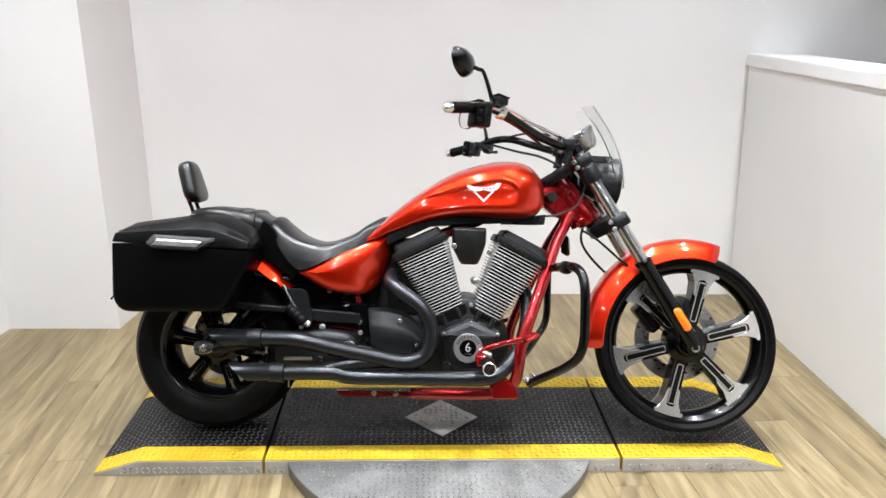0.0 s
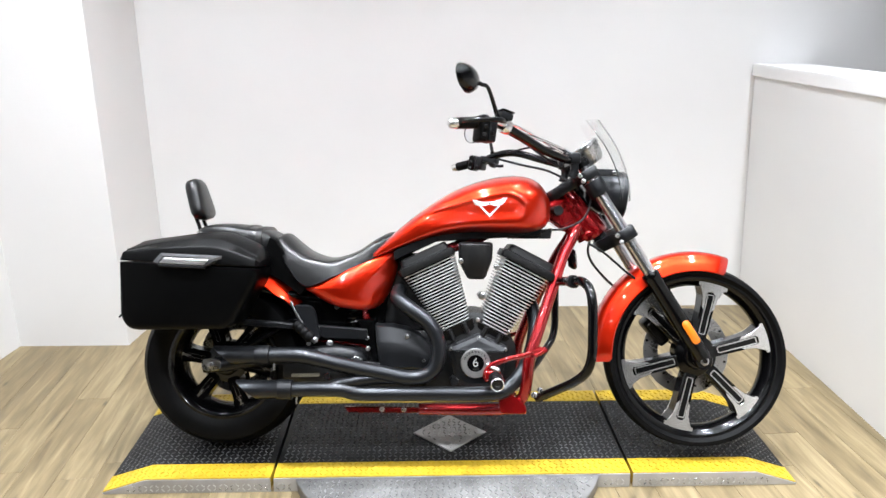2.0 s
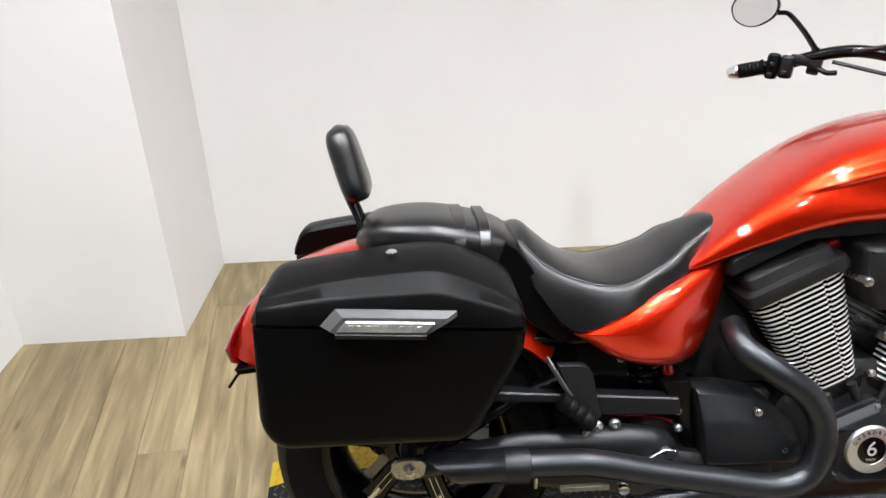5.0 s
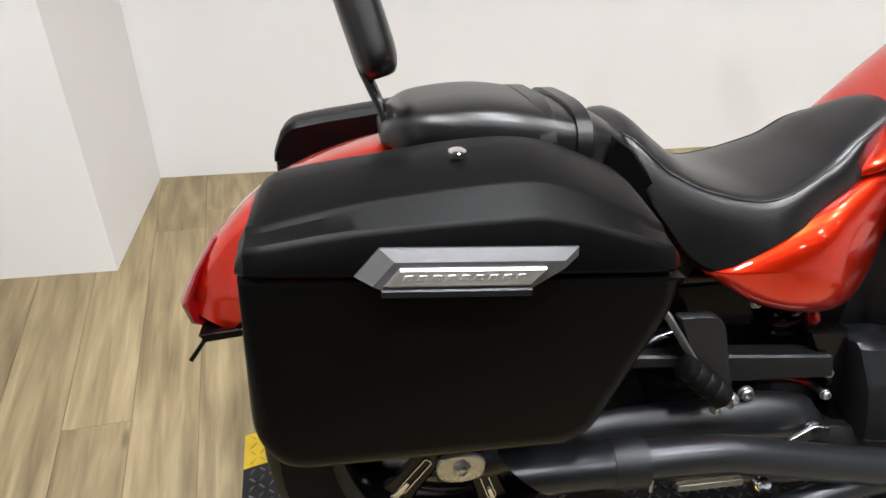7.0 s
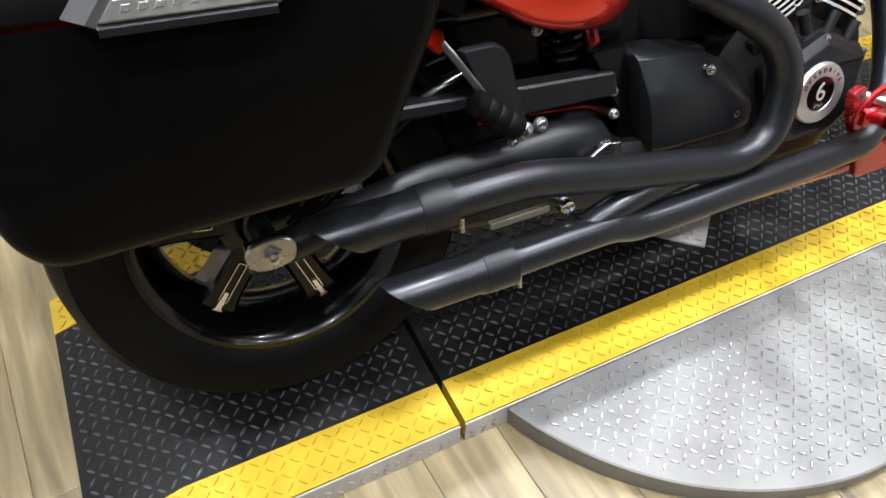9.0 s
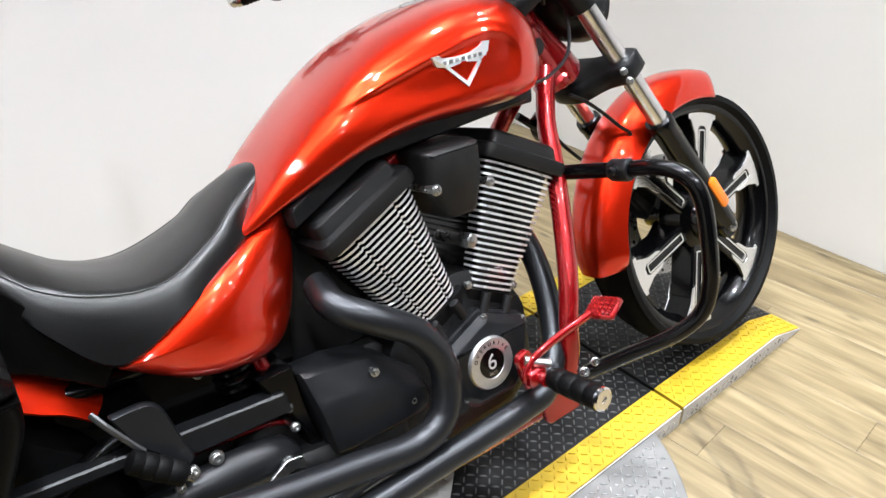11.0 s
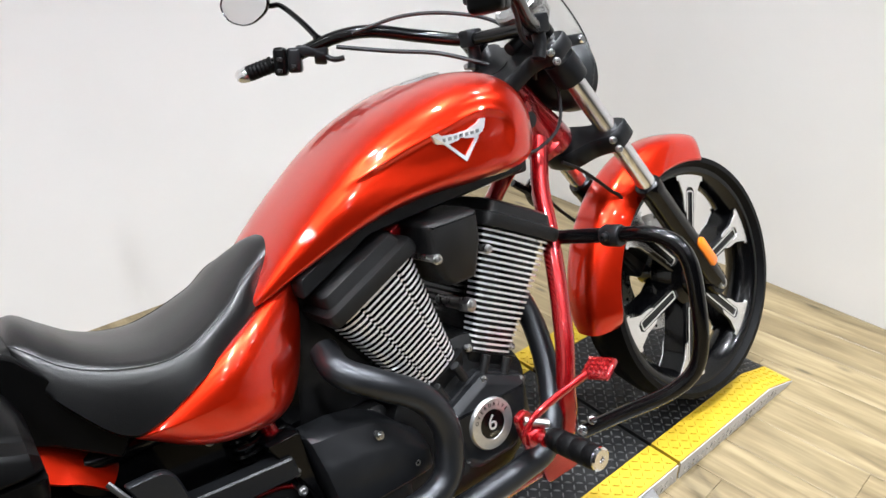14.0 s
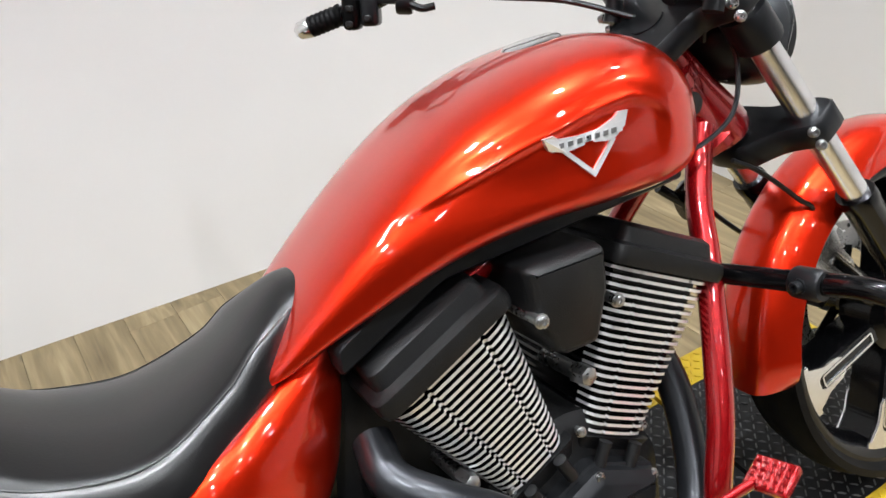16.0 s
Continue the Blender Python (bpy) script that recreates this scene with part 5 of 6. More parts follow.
    bm = bmesh.new()
    cyl(bm, fork_at(0.03, 0, -0.06), fork_at(0.3, 0, -0.06), 0.026, seg=16)
    B("steering_stem", bm, M["satin_black"])
    # black cover between the yokes, behind the lamp
    bm = bmesh.new()
    rings = []
    for d, w, f in ((0.06, 0.03, 0.014), (0.14, 0.028, 0.014), (0.2, 0.026, 0.012)):
        rings.append([fork_at(d, a * w, b * f - 0.005) for a, b in ((-1, -1), (1, -1), (1, 1), (-1, 1))])
    loft(bm, rings)
    bmesh.ops.bevel(bm, geom=bm.edges[:], offset=0.01, segments=2, affect="EDGES")
    B("wiring_cover", bm, M["gloss_black"], "black cover between the fork yokes")


fork()

# headlamp
bm = bmesh.new()
lathe(bm, [(0.001, -0.125), (0.02, -0.124), (0.045, -0.112), (0.066, -0.08), (0.079, -0.035), (0.083, -0.008), (0.0835, 0.006), (0.079, 0.009), (0.076, 0.004)], (0.542, 0, 0.89), (1, 0, -0.08), 40)
lamp = B("headlamp", bm, M["satin_black"], "black bullet headlamp bowl")
bm = bmesh.new()
lathe(bm, [(0.077, 0.003), (0.06, 0.012), (0.03, 0.018), (0.001, 0.02)], (0.542, 0, 0.89), (1, 0, -0.08), 40)
part("lens", bm, M["screen"], lamp, "clear headlamp lens")
bm = bmesh.new()
lathe(bm, [(0.074, 0.0), (0.05, -0.035), (0.02, -0.06), (0.001, -0.065)], (0.542, 0, 0.89), (1, 0, -0.08), 40)
part("reflector_bowl", bm, M["chrome"], lamp)
for s in (-1, 1):
    bm = bmesh.new()
    plate(bm, rounded([(0.402, 0.974), (0.512, 0.97), (0.515, 0.948), (0.405, 0.95)], 0.006), s * 0.088, s * 0.1, 0.002)
    part("screen_bracket", bm, M["satin_black"], lamp, "black screen bracket")
    for x, z in ((0.42, 0.961), (0.497, 0.959)):
        bm = bmesh.new()
        cyl(bm, (x, s * 0.06, z), (x, s * 0.1, z), 0.006, seg=10)
        lathe(bm, [(0.009, 0), (0.009, 0.005), (0.006, 0.008), (0.001, 0.008)], (x, s * 0.1, z), (0, s, 0), 14)
        part("screen_bolt", bm, M["chrome"], lamp)

# screen
bm = bmesh.new()
prof = spline([(0.575, 0, 0.87), (0.572, 0, 0.92), (0.558, 0, 0.985), (0.526, 0, 1.065), (0.47, 0, 1.155)], 5)
outer, inner = [], []
for i, p in enumerate(prof):
    f = i / (len(prof) - 1)
    hw = 0.108 * (1 - 0.55 * max(0, f - 0.45) ** 1.6 * 2.2) * (0.8 + 0.2 * min(1, f * 4))
    outer.append([Vector((p.x - 0.055 * u * u, hw * u, p.z - 0.012 * u * u)) for u in (-1 + 2 * j / 16 for j in range(17))])
    inner.append([q - Vector((0.003, 0, 0.0015)) for q in outer[-1]])
rings = [o + i2[::-1] for o, i2 in zip(outer, inner)]
loft(bm, rings)
screen = B("windscreen", bm, M["screen"], "small clear curved windscreen")
screen.visible_shadow = False

# instrument
bm = bmesh.new()
lathe(bm, [(0.001, -0.055), (0.03, -0.053), (0.044, -0.036), (0.051, 0.0), (0.055, 0.004), (0.055, 0.016), (0.05, 0.021), (0.046, 0.016)], (0.412, -0.01, 1.04), (-0.6, 0, 0.8), 36)
gauge = B("speedometer", bm, M["bolt"], "chrome speedometer cup")
bm = bmesh.new()
lathe(bm, [(0.0465, 0.012), (0.001, 0.013)], (0.412, -0.01, 1.04), (-0.6, 0, 0.8), 36)
part("dial", bm, M["gloss_black"], gauge)
bm = bmesh.new()
tube(bm, [(0.415, 0, 1.0), (0.4, 0, 0.98), (0.37, 0, 0.965)], 0.014, 12)
part("gauge_stem", bm, M["satin_black"], gauge)

# handlebar
GRIP_R, GRIP_L = [(0.021, -0.351, 1.08), (-0.045, -0.39, 1.072)], [(0.025, 0.372, 1.031), (-0.03, 0.405, 1.02)]
bm = bmesh.new()
tube(bm, [GRIP_R[1], GRIP_R[0], (0.057, -0.33, 1.084), (0.105, -0.3, 1.08), (0.165, -0.255, 1.055), (0.25, -0.185, 1.018), (0.325, -0.125, 0.998), (0.36, -0.06, 1.0), (0.36, 0.06, 1.0),
          (0.345, 0.12, 1.005), (0.28, 0.18, 1.03), (0.2, 0.235, 1.058), (0.14, 0.285, 1.06), (0.07, 0.345, 1.04), GRIP_L[0], GRIP_L[1]], 0.0138, 16, 8)
bar = B("handlebar", bm, M["gloss_black"], "satin black swept-back handlebar")
for s in (-1, 1):
    bm = bmesh.new()
    tube(bm, [(0.35, s * 0.1, 0.94), (0.36, s * 0.1, 0.97), (0.355, s * 0.1, 1.002)], 0.014, 12)
    box(bm, 0.335, 0.378, s * 0.1 - 0.017, s * 0.1 + 0.017, 0.985, 1.022, 0.006, 2)
    part("bar_riser", bm, M["satin_black"], bar, "black handlebar riser")


def controls(s, g):
    a, b = Vector(g[0]), Vector(g[1])
    d = (b - a).normalized()
    _, u, w = axis_frame(d)
    # grip with ribs
    bm = bmesh.new()
    prof = [(0.012, 0), (0.0185, 0.001)]
    L2 = (b - a).length
    k = 0.008
    while k < L2 - 0.012:
        prof += [(0.0178, k), (0.0165, k + 0.002), (0.0165, k + 0.004), (0.0178, k + 0.006)]
        k += 0.0085
    prof += [(0.0175, L2 - 0.008), (0.012, L2 - 0.006)]
    lathe(bm, prof, a, d, 20)
    part("grip", bm, M["rubber"], bar, "black rubber grip")
    bm = bmesh.new()
    lathe(bm, [(0.0165, 0), (0.017, 0.003), (0.014, 0.02), (0.008, 0.026), (0.001, 0.027)], b - d * 0.007, d, 20)
    part("bar_end", bm, M["alu"], bar, "polished bar end")
    # switch housing: two clamped halves that hang below the bar
    q = d.to_track_quat("Z", "Y").to_matrix().to_4x4()
    hang = 0.022 if s < 0 else 0.006
    c = a - d * 0.034 - Vector((0, 0, hang))
    m = Matrix.Translation(c) @ Matrix.Rotation(math.atan2(d.y, d.x) + math.pi, 4, "Z") @ Matrix.Rotation(radians(8), 4, "Y")
    tall = 0.041 if s < 0 else 0.03
    bm = bmesh.new()
    box(bm, -0.03, -0.002, -0.026, 0.026, -tall, tall, 0.009, 3, m)
    block = part("switch_block", bm, M["plastic"], bar, "black switch block")
    bm = bmesh.new()
    box(bm, -0.001, 0.029, -0.024, 0.028, -tall + 0.005, tall - 0.002, 0.008, 3, m)
    part("block_half", bm, M["satin_black"], block)
    for kx, kz in ((-0.018, -0.02), (-0.016, 0.004), (0.012, -0.012)):
        bm = bmesh.new()
        box(bm, kx - 0.006, kx + 0.006, -0.031, 0.031, kz - 0.005, kz + 0.005, 0.002, 1, m)
        part("switch_button", bm, M["crinkle"], block)
    # lever ahead of the grip
    f = Vector((1, 0, 0.12))
    f = (f - d * f.dot(d)).normalized()
    bm = bmesh.new()
    tube(bm, [a - d * 0.1 + f * 0.012, a - d * 0.06 + f * 0.045, a - d * 0.01 + f * 0.05, a + d * 0.05 + f * 0.042, a + d * 0.08 + f * 0.048], [0.009, 0.008, 0.0065, 0.006, 0.007], 10, squash=0.7)
    part("lever", bm, M["gloss_black"], bar, "black hand lever")
    # lever bracket with its clamp
    m4 = Matrix.Translation(a - d * 0.088 + Vector((0, 0, -0.004))) @ Matrix.Rotation(math.atan2(d.y, d.x) + math.pi, 4, "Z") @ Matrix.Rotation(radians(12), 4, "Y")
    bm = bmesh.new()
    box(bm, -0.034, 0.036, -0.02, 0.02, -0.011, 0.012, 0.006, 2, m4)
    lathe(bm, [(0.001, -0.013), (0.019, -0.013), (0.021, -0.009), (0.021, 0.009), (0.019, 0.013), (0.001, 0.013)], m4 @ Vector((0.02, 0, -0.006)), m4.to_3x3() @ Vector((1, 0, 0)), 18)
    clamp = part("lever_bracket", bm, M["alu"] if s < 0 else M["satin_black"], bar, "bright lever bracket" if s < 0 else "black lever bracket")
    if s < 0:
        bm = bmesh.new()
        box(bm, -0.012, 0.03, -0.022, 0.018, 0.014, 0.036, 0.005, 2, m4)
        part("brake_reservoir", bm, M["satin_black"], clamp, "black brake fluid reservoir")
        bm = bmesh.new()
        box(bm, -0.014, 0.032, -0.024, 0.02, 0.037, 0.042, 0.002, 1, m4)
        part("reservoir_cap", bm, M["gloss_black"], clamp)
    else:
        bm = bmesh.new()
        tube(bm, [m4 @ Vector((0.03, -0.015, -0.01)), m4 @ Vector((0.05, -0.015, -0.016)), m4 @ Vector((0.07, -0.01, -0.012))], 0.006, 8)
        part("cable_adjuster", bm, M["satin_black"], clamp)


controls(-1, GRIP_R)
controls(1, GRIP_L)


def mirror(s, foot, head, face, label, size=1.0):
    foot, head = Vector(foot), Vector(head)
    bm = bmesh.new()
    neck2 = head + Vector((0.045, -s * 0.03, -0.008))
    tube(bm, [foot, foot + (neck2 - foot) * 0.35 + Vector((0.004, 0, 0.01)), foot + (neck2 - foot) * 0.8 + Vector((0.008, 0, 0.012)), neck2, head + Vector((0.012, 0, 0))], [0.007, 0.0065, 0.006, 0.006, 0.008], 10)
    cyl(bm, foot - Vector((0, 0, 0.03)), foot + Vector((0, 0, 0.004)), 0.009, seg=12)
    stem = B("mirror", bm, M["gloss_black"], label)
    n = Vector(face).normalized()
    side = Vector((0, 0, 1)).cross(n).normalized()
    up = n.cross(side)
    o = rounded([(-0.072, 0.012), (-0.05, 0.042), (0.03, 0.046), (0.07, 0.02), (0.062, -0.02), (0.0, -0.045), (-0.055, -0.025)], 0.03, 5)
    o = [(u * size, v * size) for u, v in o]
    bm = bmesh.new()
    rings = []
    for dn, k in ((-0.03, 0.25), (-0.026, 0.55), (-0.016, 0.85), (-0.004, 0.99), (0.004, 1.0), (0.006, 0.97), (0.002, 0.93)):
        rings.append([head + n * dn + side * (u * k * s) + up * (v * k) for u, v in o])
    loft(bm, rings)
    part("mirror_shell", bm, M["gloss_black"], stem, "gloss black mirror shell")
    bm = bmesh.new()
    rings = []
    for dn in (0.002, 0.0035):
        rings.append([head + n * dn + side * (u * 0.93 * s) + up * (v * 0.93) for u, v in o])
    loft(bm, rings)
    part("mirror_glass", bm, M["mirror"], stem, "mirror glass")


M["mirror"] = material("mirror_glass", (0.92, 0.93, 0.94), 0.02, 1.0)
mirror(-1, (0.088, -0.31, 1.1), (-0.01, -0.43, 1.192), (-0.8, 0.35, -0.1), "black teardrop rear-view mirror on a bent stalk")
mirror(1, (0.11, 0.31, 1.068), (0.04, 0.478, 1.167), (-0.9, -0.5, 0.02), "black rear-view mirror on a bent stalk", 1.0)

# cables
for pts, r, mat in (([(0.1, -0.35, 1.07), (0.18, -0.29, 1.035), (0.28, -0.17, 0.985), (0.36, -0.08, 0.955), (0.38, -0.05, 0.9)], 0.0045, "satin_black"),
                    ([(0.1, -0.33, 1.075), (0.22, -0.22, 1.06), (0.33, -0.1, 1.03), (0.4, -0.03, 1.0), (0.41, 0.0, 0.95)], 0.0045, "chrome"),
                    ([(0.07, -0.36, 1.1), (0.16, -0.26, 1.09), (0.27, -0.16, 1.045), (0.36, -0.08, 1.0), (0.4, -0.06, 0.93)], 0.004, "chrome"),
                    ([(0.13, 0.33, 1.04), (0.22, 0.25, 1.01), (0.3, 0.14, 0.985), (0.37, 0.06, 0.94)], 0.0045, "satin_black"),
                    ([(0.16, 0.3, 1.06), (0.25, 0.22, 1.075), (0.34, 0.12, 1.06), (0.4, 0.05, 1.02), (0.42, 0.02, 0.95)], 0.004, "satin_black"),
                    ([(0.29, -0.075, 0.765), (0.33, -0.085, 0.77), (0.39, -0.085, 0.8), (0.42, -0.07, 0.86), (0.41, -0.06, 0.92)], 0.0035, "satin_black"),
                    ([(0.42, -0.05, 0.72), (0.47, -0.055, 0.69), (0.54, -0.06, 0.63), (0.585, -0.05, 0.59), (0.62, 0.06, 0.5)], 0.004, "satin_black"),
                    ([(0.45, 0.05, 0.76), (0.44, 0.06, 0.68), (0.5, 0.08, 0.6), (0.62, 0.1, 0.5)], 0.0045, "satin_black")):
    pts = [(x, y * (0.82 if abs(y) > 0.15 else 1.0), z) for x, y, z in pts]
    bm = bmesh.new()
    tube(bm, pts, r, 8)
    B("cable", bm, M[mat], "thin control cable")

# front brake caliper
bm = bmesh.new()
m = Matrix.Translation((FX - 0.105, 0.075, FZ + 0.075)) @ Matrix.Rotation(radians(-40), 4, "Y")
box(bm, -0.03, 0.03, -0.035, 0.04, -0.055, 0.055, 0.012, 2, m)
box(bm, -0.022, 0.022, -0.045, -0.03, -0.04, 0.04, 0.008, 2, m)
B("brake_caliper", bm, M["satin_black"], "black front brake caliper")
# horn
bm = bmesh.new()
lathe(bm, [(0.001, -0.02), (0.025, -0.018), (0.034, -0.006), (0.036, 0.004), (0.03, 0.01), (0.012, 0.006), (0.001, 0.008)], (0.375, -0.01, 0.665), (1, -0.25, 0.1), 28)
cyl(bm, (0.36, -0.01, 0.665), (0.32, 0, 0.7), 0.008, seg=10)
B("horn", bm, M["gloss_black"], "round black horn")


# engine guard
def guard(s):
    bm = bmesh.new()
    tube(bm, [(0.305, s * 0.09, 0.592), (0.32, s * 0.17, 0.598), (0.338, s * 0.25, 0.602)], 0.0145, 16)
    a = B("engine_guard", bm, M["gloss_black"], "black tubular engine guard")
    bm = bmesh.new()
    tube(bm, [(0.338, s * 0.25, 0.602), (0.35, s * 0.31, 0.606), (0.364, s * 0.355, 0.588), (0.37, s * 0.378, 0.545), (0.371, s * 0.384, 0.46), (0.37, s * 0.38, 0.39), (0.358, s * 0.366, 0.34), (0.328, s * 0.33, 0.302), (0.285, s * 0.26, 0.262), (0.235, s * 0.185, 0.22)], 0.0145, 16)
    part("guard_loop", bm, M["gloss_black"], a)
    bm = bmesh.new()
    lathe(bm, [(0.019, -0.02), (0.021, -0.016), (0.021, 0.016), (0.019, 0.02)], (0.335, s * 0.24, 0.601), (0.1, s, 0.03), 16)
    hexbolt(bm, (0.317, s * 0.24, 0.604), (-1, 0, 0.1), 0.008, 0.012)
    part("guard_clamp", bm, M["satin_black"], a)
    bm = bmesh.new()
    hexbolt(bm, (0.222, s * 0.197, 0.232), (-0.5, s, 0.4), 0.008, 0.012)
    part("guard_bolt", bm, M["bolt"], a)
    bm = bmesh.new()
    hexbolt(bm, (0.24, s * 0.21, 0.25), (-0.5, s, 0.4), 0.007, 0.012)
    part("guard_bolt", bm, M["bolt"], a)


both(guard)


# footrests and pedals
def footrest(s):
    bm = bmesh.new()
    lathe(bm, [(0.014, 0), (0.018, 0.004), (0.021, 0.02), (0.0215, 0.03), (0.019, 0.034), (0.0215, 0.038), (0.0215, 0.058), (0.019, 0.062), (0.0215, 0.066), (0.0215, 0.086), (0.019, 0.09), (0.0215, 0.094), (0.0215, 0.112), (0.02, 0.116)], (0.092, s * 0.252, 0.3), (0.0, s, -0.02), 22)
    peg = B("footrest", bm, M["rubber"], "ribbed black rubber footrest")
    bm = bmesh.new()
    lathe(bm, [(0.0205, 0), (0.0205, 0.004), (0.017, 0.007), (0.006, 0.007), (0.005, 0.004), (0.001, 0.004)], (0.092, s * 0.366, 0.2985), (0.0, s, -0.02), 24)
    part("end_cap", bm, M["chrome"], peg, "polished footrest end")
    bm = bmesh.new()
    cyl(bm, (0.085, s * 0.195, 0.3), (0.08, s * 0.255, 0.298), 0.013, 0.011, 14)
    box(bm, 0.06, 0.1, s * 0.225 - 0.012, s * 0.225 + 0.012, 0.285, 0.315, 0.004, 1)
    part("footrest_mount", bm, M["crimson"], peg, "crimson footrest mount")
    bm = bmesh.new()
    cyl(bm, (0.07, s * 0.215, 0.33), (0.1, s * 0.235, 0.318), 0.0085, seg=10)
    hexbolt(bm, (0.1, s * 0.235, 0.318), (0.8, s * 0.5, -0.3), 0.008, 0.008)
    part("adjuster", bm, M["bolt"], peg)
    bm = bmesh.new()
    tube(bm, [(0.07, s * 0.215, 0.28), (0.064, s * 0.22, 0.305), (0.085, s * 0.225, 0.332), (0.135, s * 0.235, 0.353), (0.185, s * 0.245, 0.367), (0.205, s * 0.25, 0.373)], 0.0085, 12, squash=0.75)
    pedal = B("brake_pedal" if s < 0 else "shift_lever", bm, M["crimson"], "crimson foot pedal")
    bm = bmesh.new()
    m = Matrix.Translation((0.226, s * 0.262, 0.38)) @ Matrix.Rotation(radians(-25), 4, "Y") @ Matrix.Rotation(radians(-s * 12), 4, "Z")
    box(bm, -0.024, 0.024, -0.03, 0.03, -0.007, 0.005, 0.003, 1, m)
    part("pedal_pad", bm, M["crimson"], pedal, "crimson studded pad")
    bm = bmesh.new()
    for i in range(4):
        for j in range(5):
            box(bm, -0.02 + i * 0.0108, -0.013 + i * 0.0108, -0.026 + j * 0.0108, -0.019 + j * 0.0108, 0.005, 0.009, 0, 1, m)
    tagged(part("pad_studs", bm, M["crimson"], pedal), kind="stuff")


both(footrest)


# Added black slab that stops the deck showing through this dark gap.
bm = bmesh.new()
slab(bm, rounded([(-0.66, 0.5), (-0.36, 0.5), (-0.33, 0.33), (-0.42, 0.27), (-0.52, 0.3), (-0.6, 0.42)], 0.02), [(-0.045, 0.004), (-0.04, 0), (0.06, 0)])
B("inner_fender", bm, M["crinkle"], "black filler for the dark gap ahead of the rear wheel")


# swing arm, rear footrests, rear axle
def rear_frame(s):
    bm = bmesh.new()
    plate(bm, rounded([(-0.8, 0.462), (-0.5, 0.442), (-0.325, 0.43), (-0.32, 0.395), (-0.47, 0.4), (-0.5, 0.424), (-0.72, 0.436), (-0.82, 0.445)], 0.005), s * 0.1, s * 0.135, 0.003)
    B("belt_guard_rail", bm, M["satin_black"], "flat black side rail")
    bm = bmesh.new()
    rings = []
    for x, y, z, h, w in ((-0.325, 0.115, 0.328, 0.01, 0.02), (-0.345, 0.125, 0.334, 0.028, 0.028), (-0.375, 0.13, 0.338, 0.034, 0.03), (-0.43, 0.13, 0.342, 0.036, 0.03), (-0.5, 0.13, 0.341, 0.03, 0.026), (-0.62, 0.13, 0.34, 0.028, 0.022), (-0.72, 0.13, 0.325, 0.026, 0.021), (-0.8, 0.13, 0.306, 0.024, 0.02), (-0.865, 0.13, 0.302, 0.022, 0.016)):
        rings.append([Vector((x, s * (y + w * math.cos(a)), z + h * math.sin(a))) for a in (2 * math.pi * j / 20 for j in range(20))])
    loft(bm, rings)
    arm = B("swing_arm", bm, M["satin_black"], "black swing arm")
    bm = bmesh.new()
    hexbolt(bm, (-0.356, s * 0.158, 0.333), (0, s, 0), 0.01, 0.012)
    part("pivot_bolt", bm, M["bolt"], arm)
    bm = bmesh.new()
    hexbolt(bm, (-0.447, s * 0.135, 0.383), (0, s, 0), 0.009, 0.01)
    part("pivot_bolt", bm, M["bolt"], arm)
    bm = bmesh.new()
    o = rounded([(-0.868, 0.292), (-0.835, 0.286), (-0.805, 0.294), (-0.802, 0.324), (-0.835, 0.332), (-0.868, 0.326)], 0.016)
    plate(bm, o, s * 0.14, s * 0.15, 0.002)
    part("axle_plate", bm, M["bolt"], arm, "bright rear axle plate")
    bm = bmesh.new()
    lathe(bm, [(0.012, 0), (0.012, 0.006), (0.006, 0.008), (0.005, 0.005), (0.001, 0.005)], (-0.835, s * 0.15, 0.309), (0, s, 0), 6)
    part("axle_nut", bm, M["bolt"], arm)
    cyl_bm = bmesh.new()
    cyl(cyl_bm, (-0.835, s * 0.05, 0.309), (-0.835, s * 0.145, 0.309), 0.016, seg=14)
    part("axle", cyl_bm, M["satin_black"], arm)
    # frame strut behind
    bm = bmesh.new()
    tube(bm, [(-0.3, s * 0.06, 0.54), (-0.42, s * 0.065, 0.53), (-0.6, s * 0.09, 0.54), (-0.75, s * 0.11, 0.58)], 0.014, 10)
    B("rear_strut", bm, M["gloss_black"], "black rear frame strut")
    bm = bmesh.new()
    tube(bm, [(-0.5, s * 0.1, 0.47), (-0.6, s * 0.1, 0.44), (-0.72, s * 0.11, 0.37), (-0.8, s * 0.12, 0.32)], 0.013, 10)
    B("rear_stay", bm, M["gloss_black"])
    # pillion footrest
    bm = bmesh.new()
    slab(bm, rounded([(-0.562, 0.51), (-0.51, 0.51), (-0.494, 0.492), (-0.484, 0.44), (-0.474, 0.405), (-0.488, 0.396), (-0.505, 0.418), (-0.54, 0.455)], [0.006, 0.014, 0.014, 0.02, 0.008, 0.008, 0.02, 0.006]), [(s * 0.134, 0.002), (s * 0.137, 0), (s * 0.146, 0), (s * 0.151, 0.003)])
    br = B("pillion_bracket", bm, M["exhaust"], "curved black pillion footrest bracket")
    bm = bmesh.new()
    tube(bm, [(-0.578, s * 0.132, 0.518), (-0.566, s * 0.143, 0.498), (-0.545, s * 0.15, 0.464), (-0.535, s * 0.152, 0.448)], 0.0055, 8, squash=0.6)
    part("bracket_stay", bm, M["latch_grey"], br, "bare metal stay")
    bm = bmesh.new()
    a, b = Vector((-0.558, s * 0.166, 0.452)), Vector((-0.498, s * 0.172, 0.401))
    d = (b - a)
    L2 = d.length
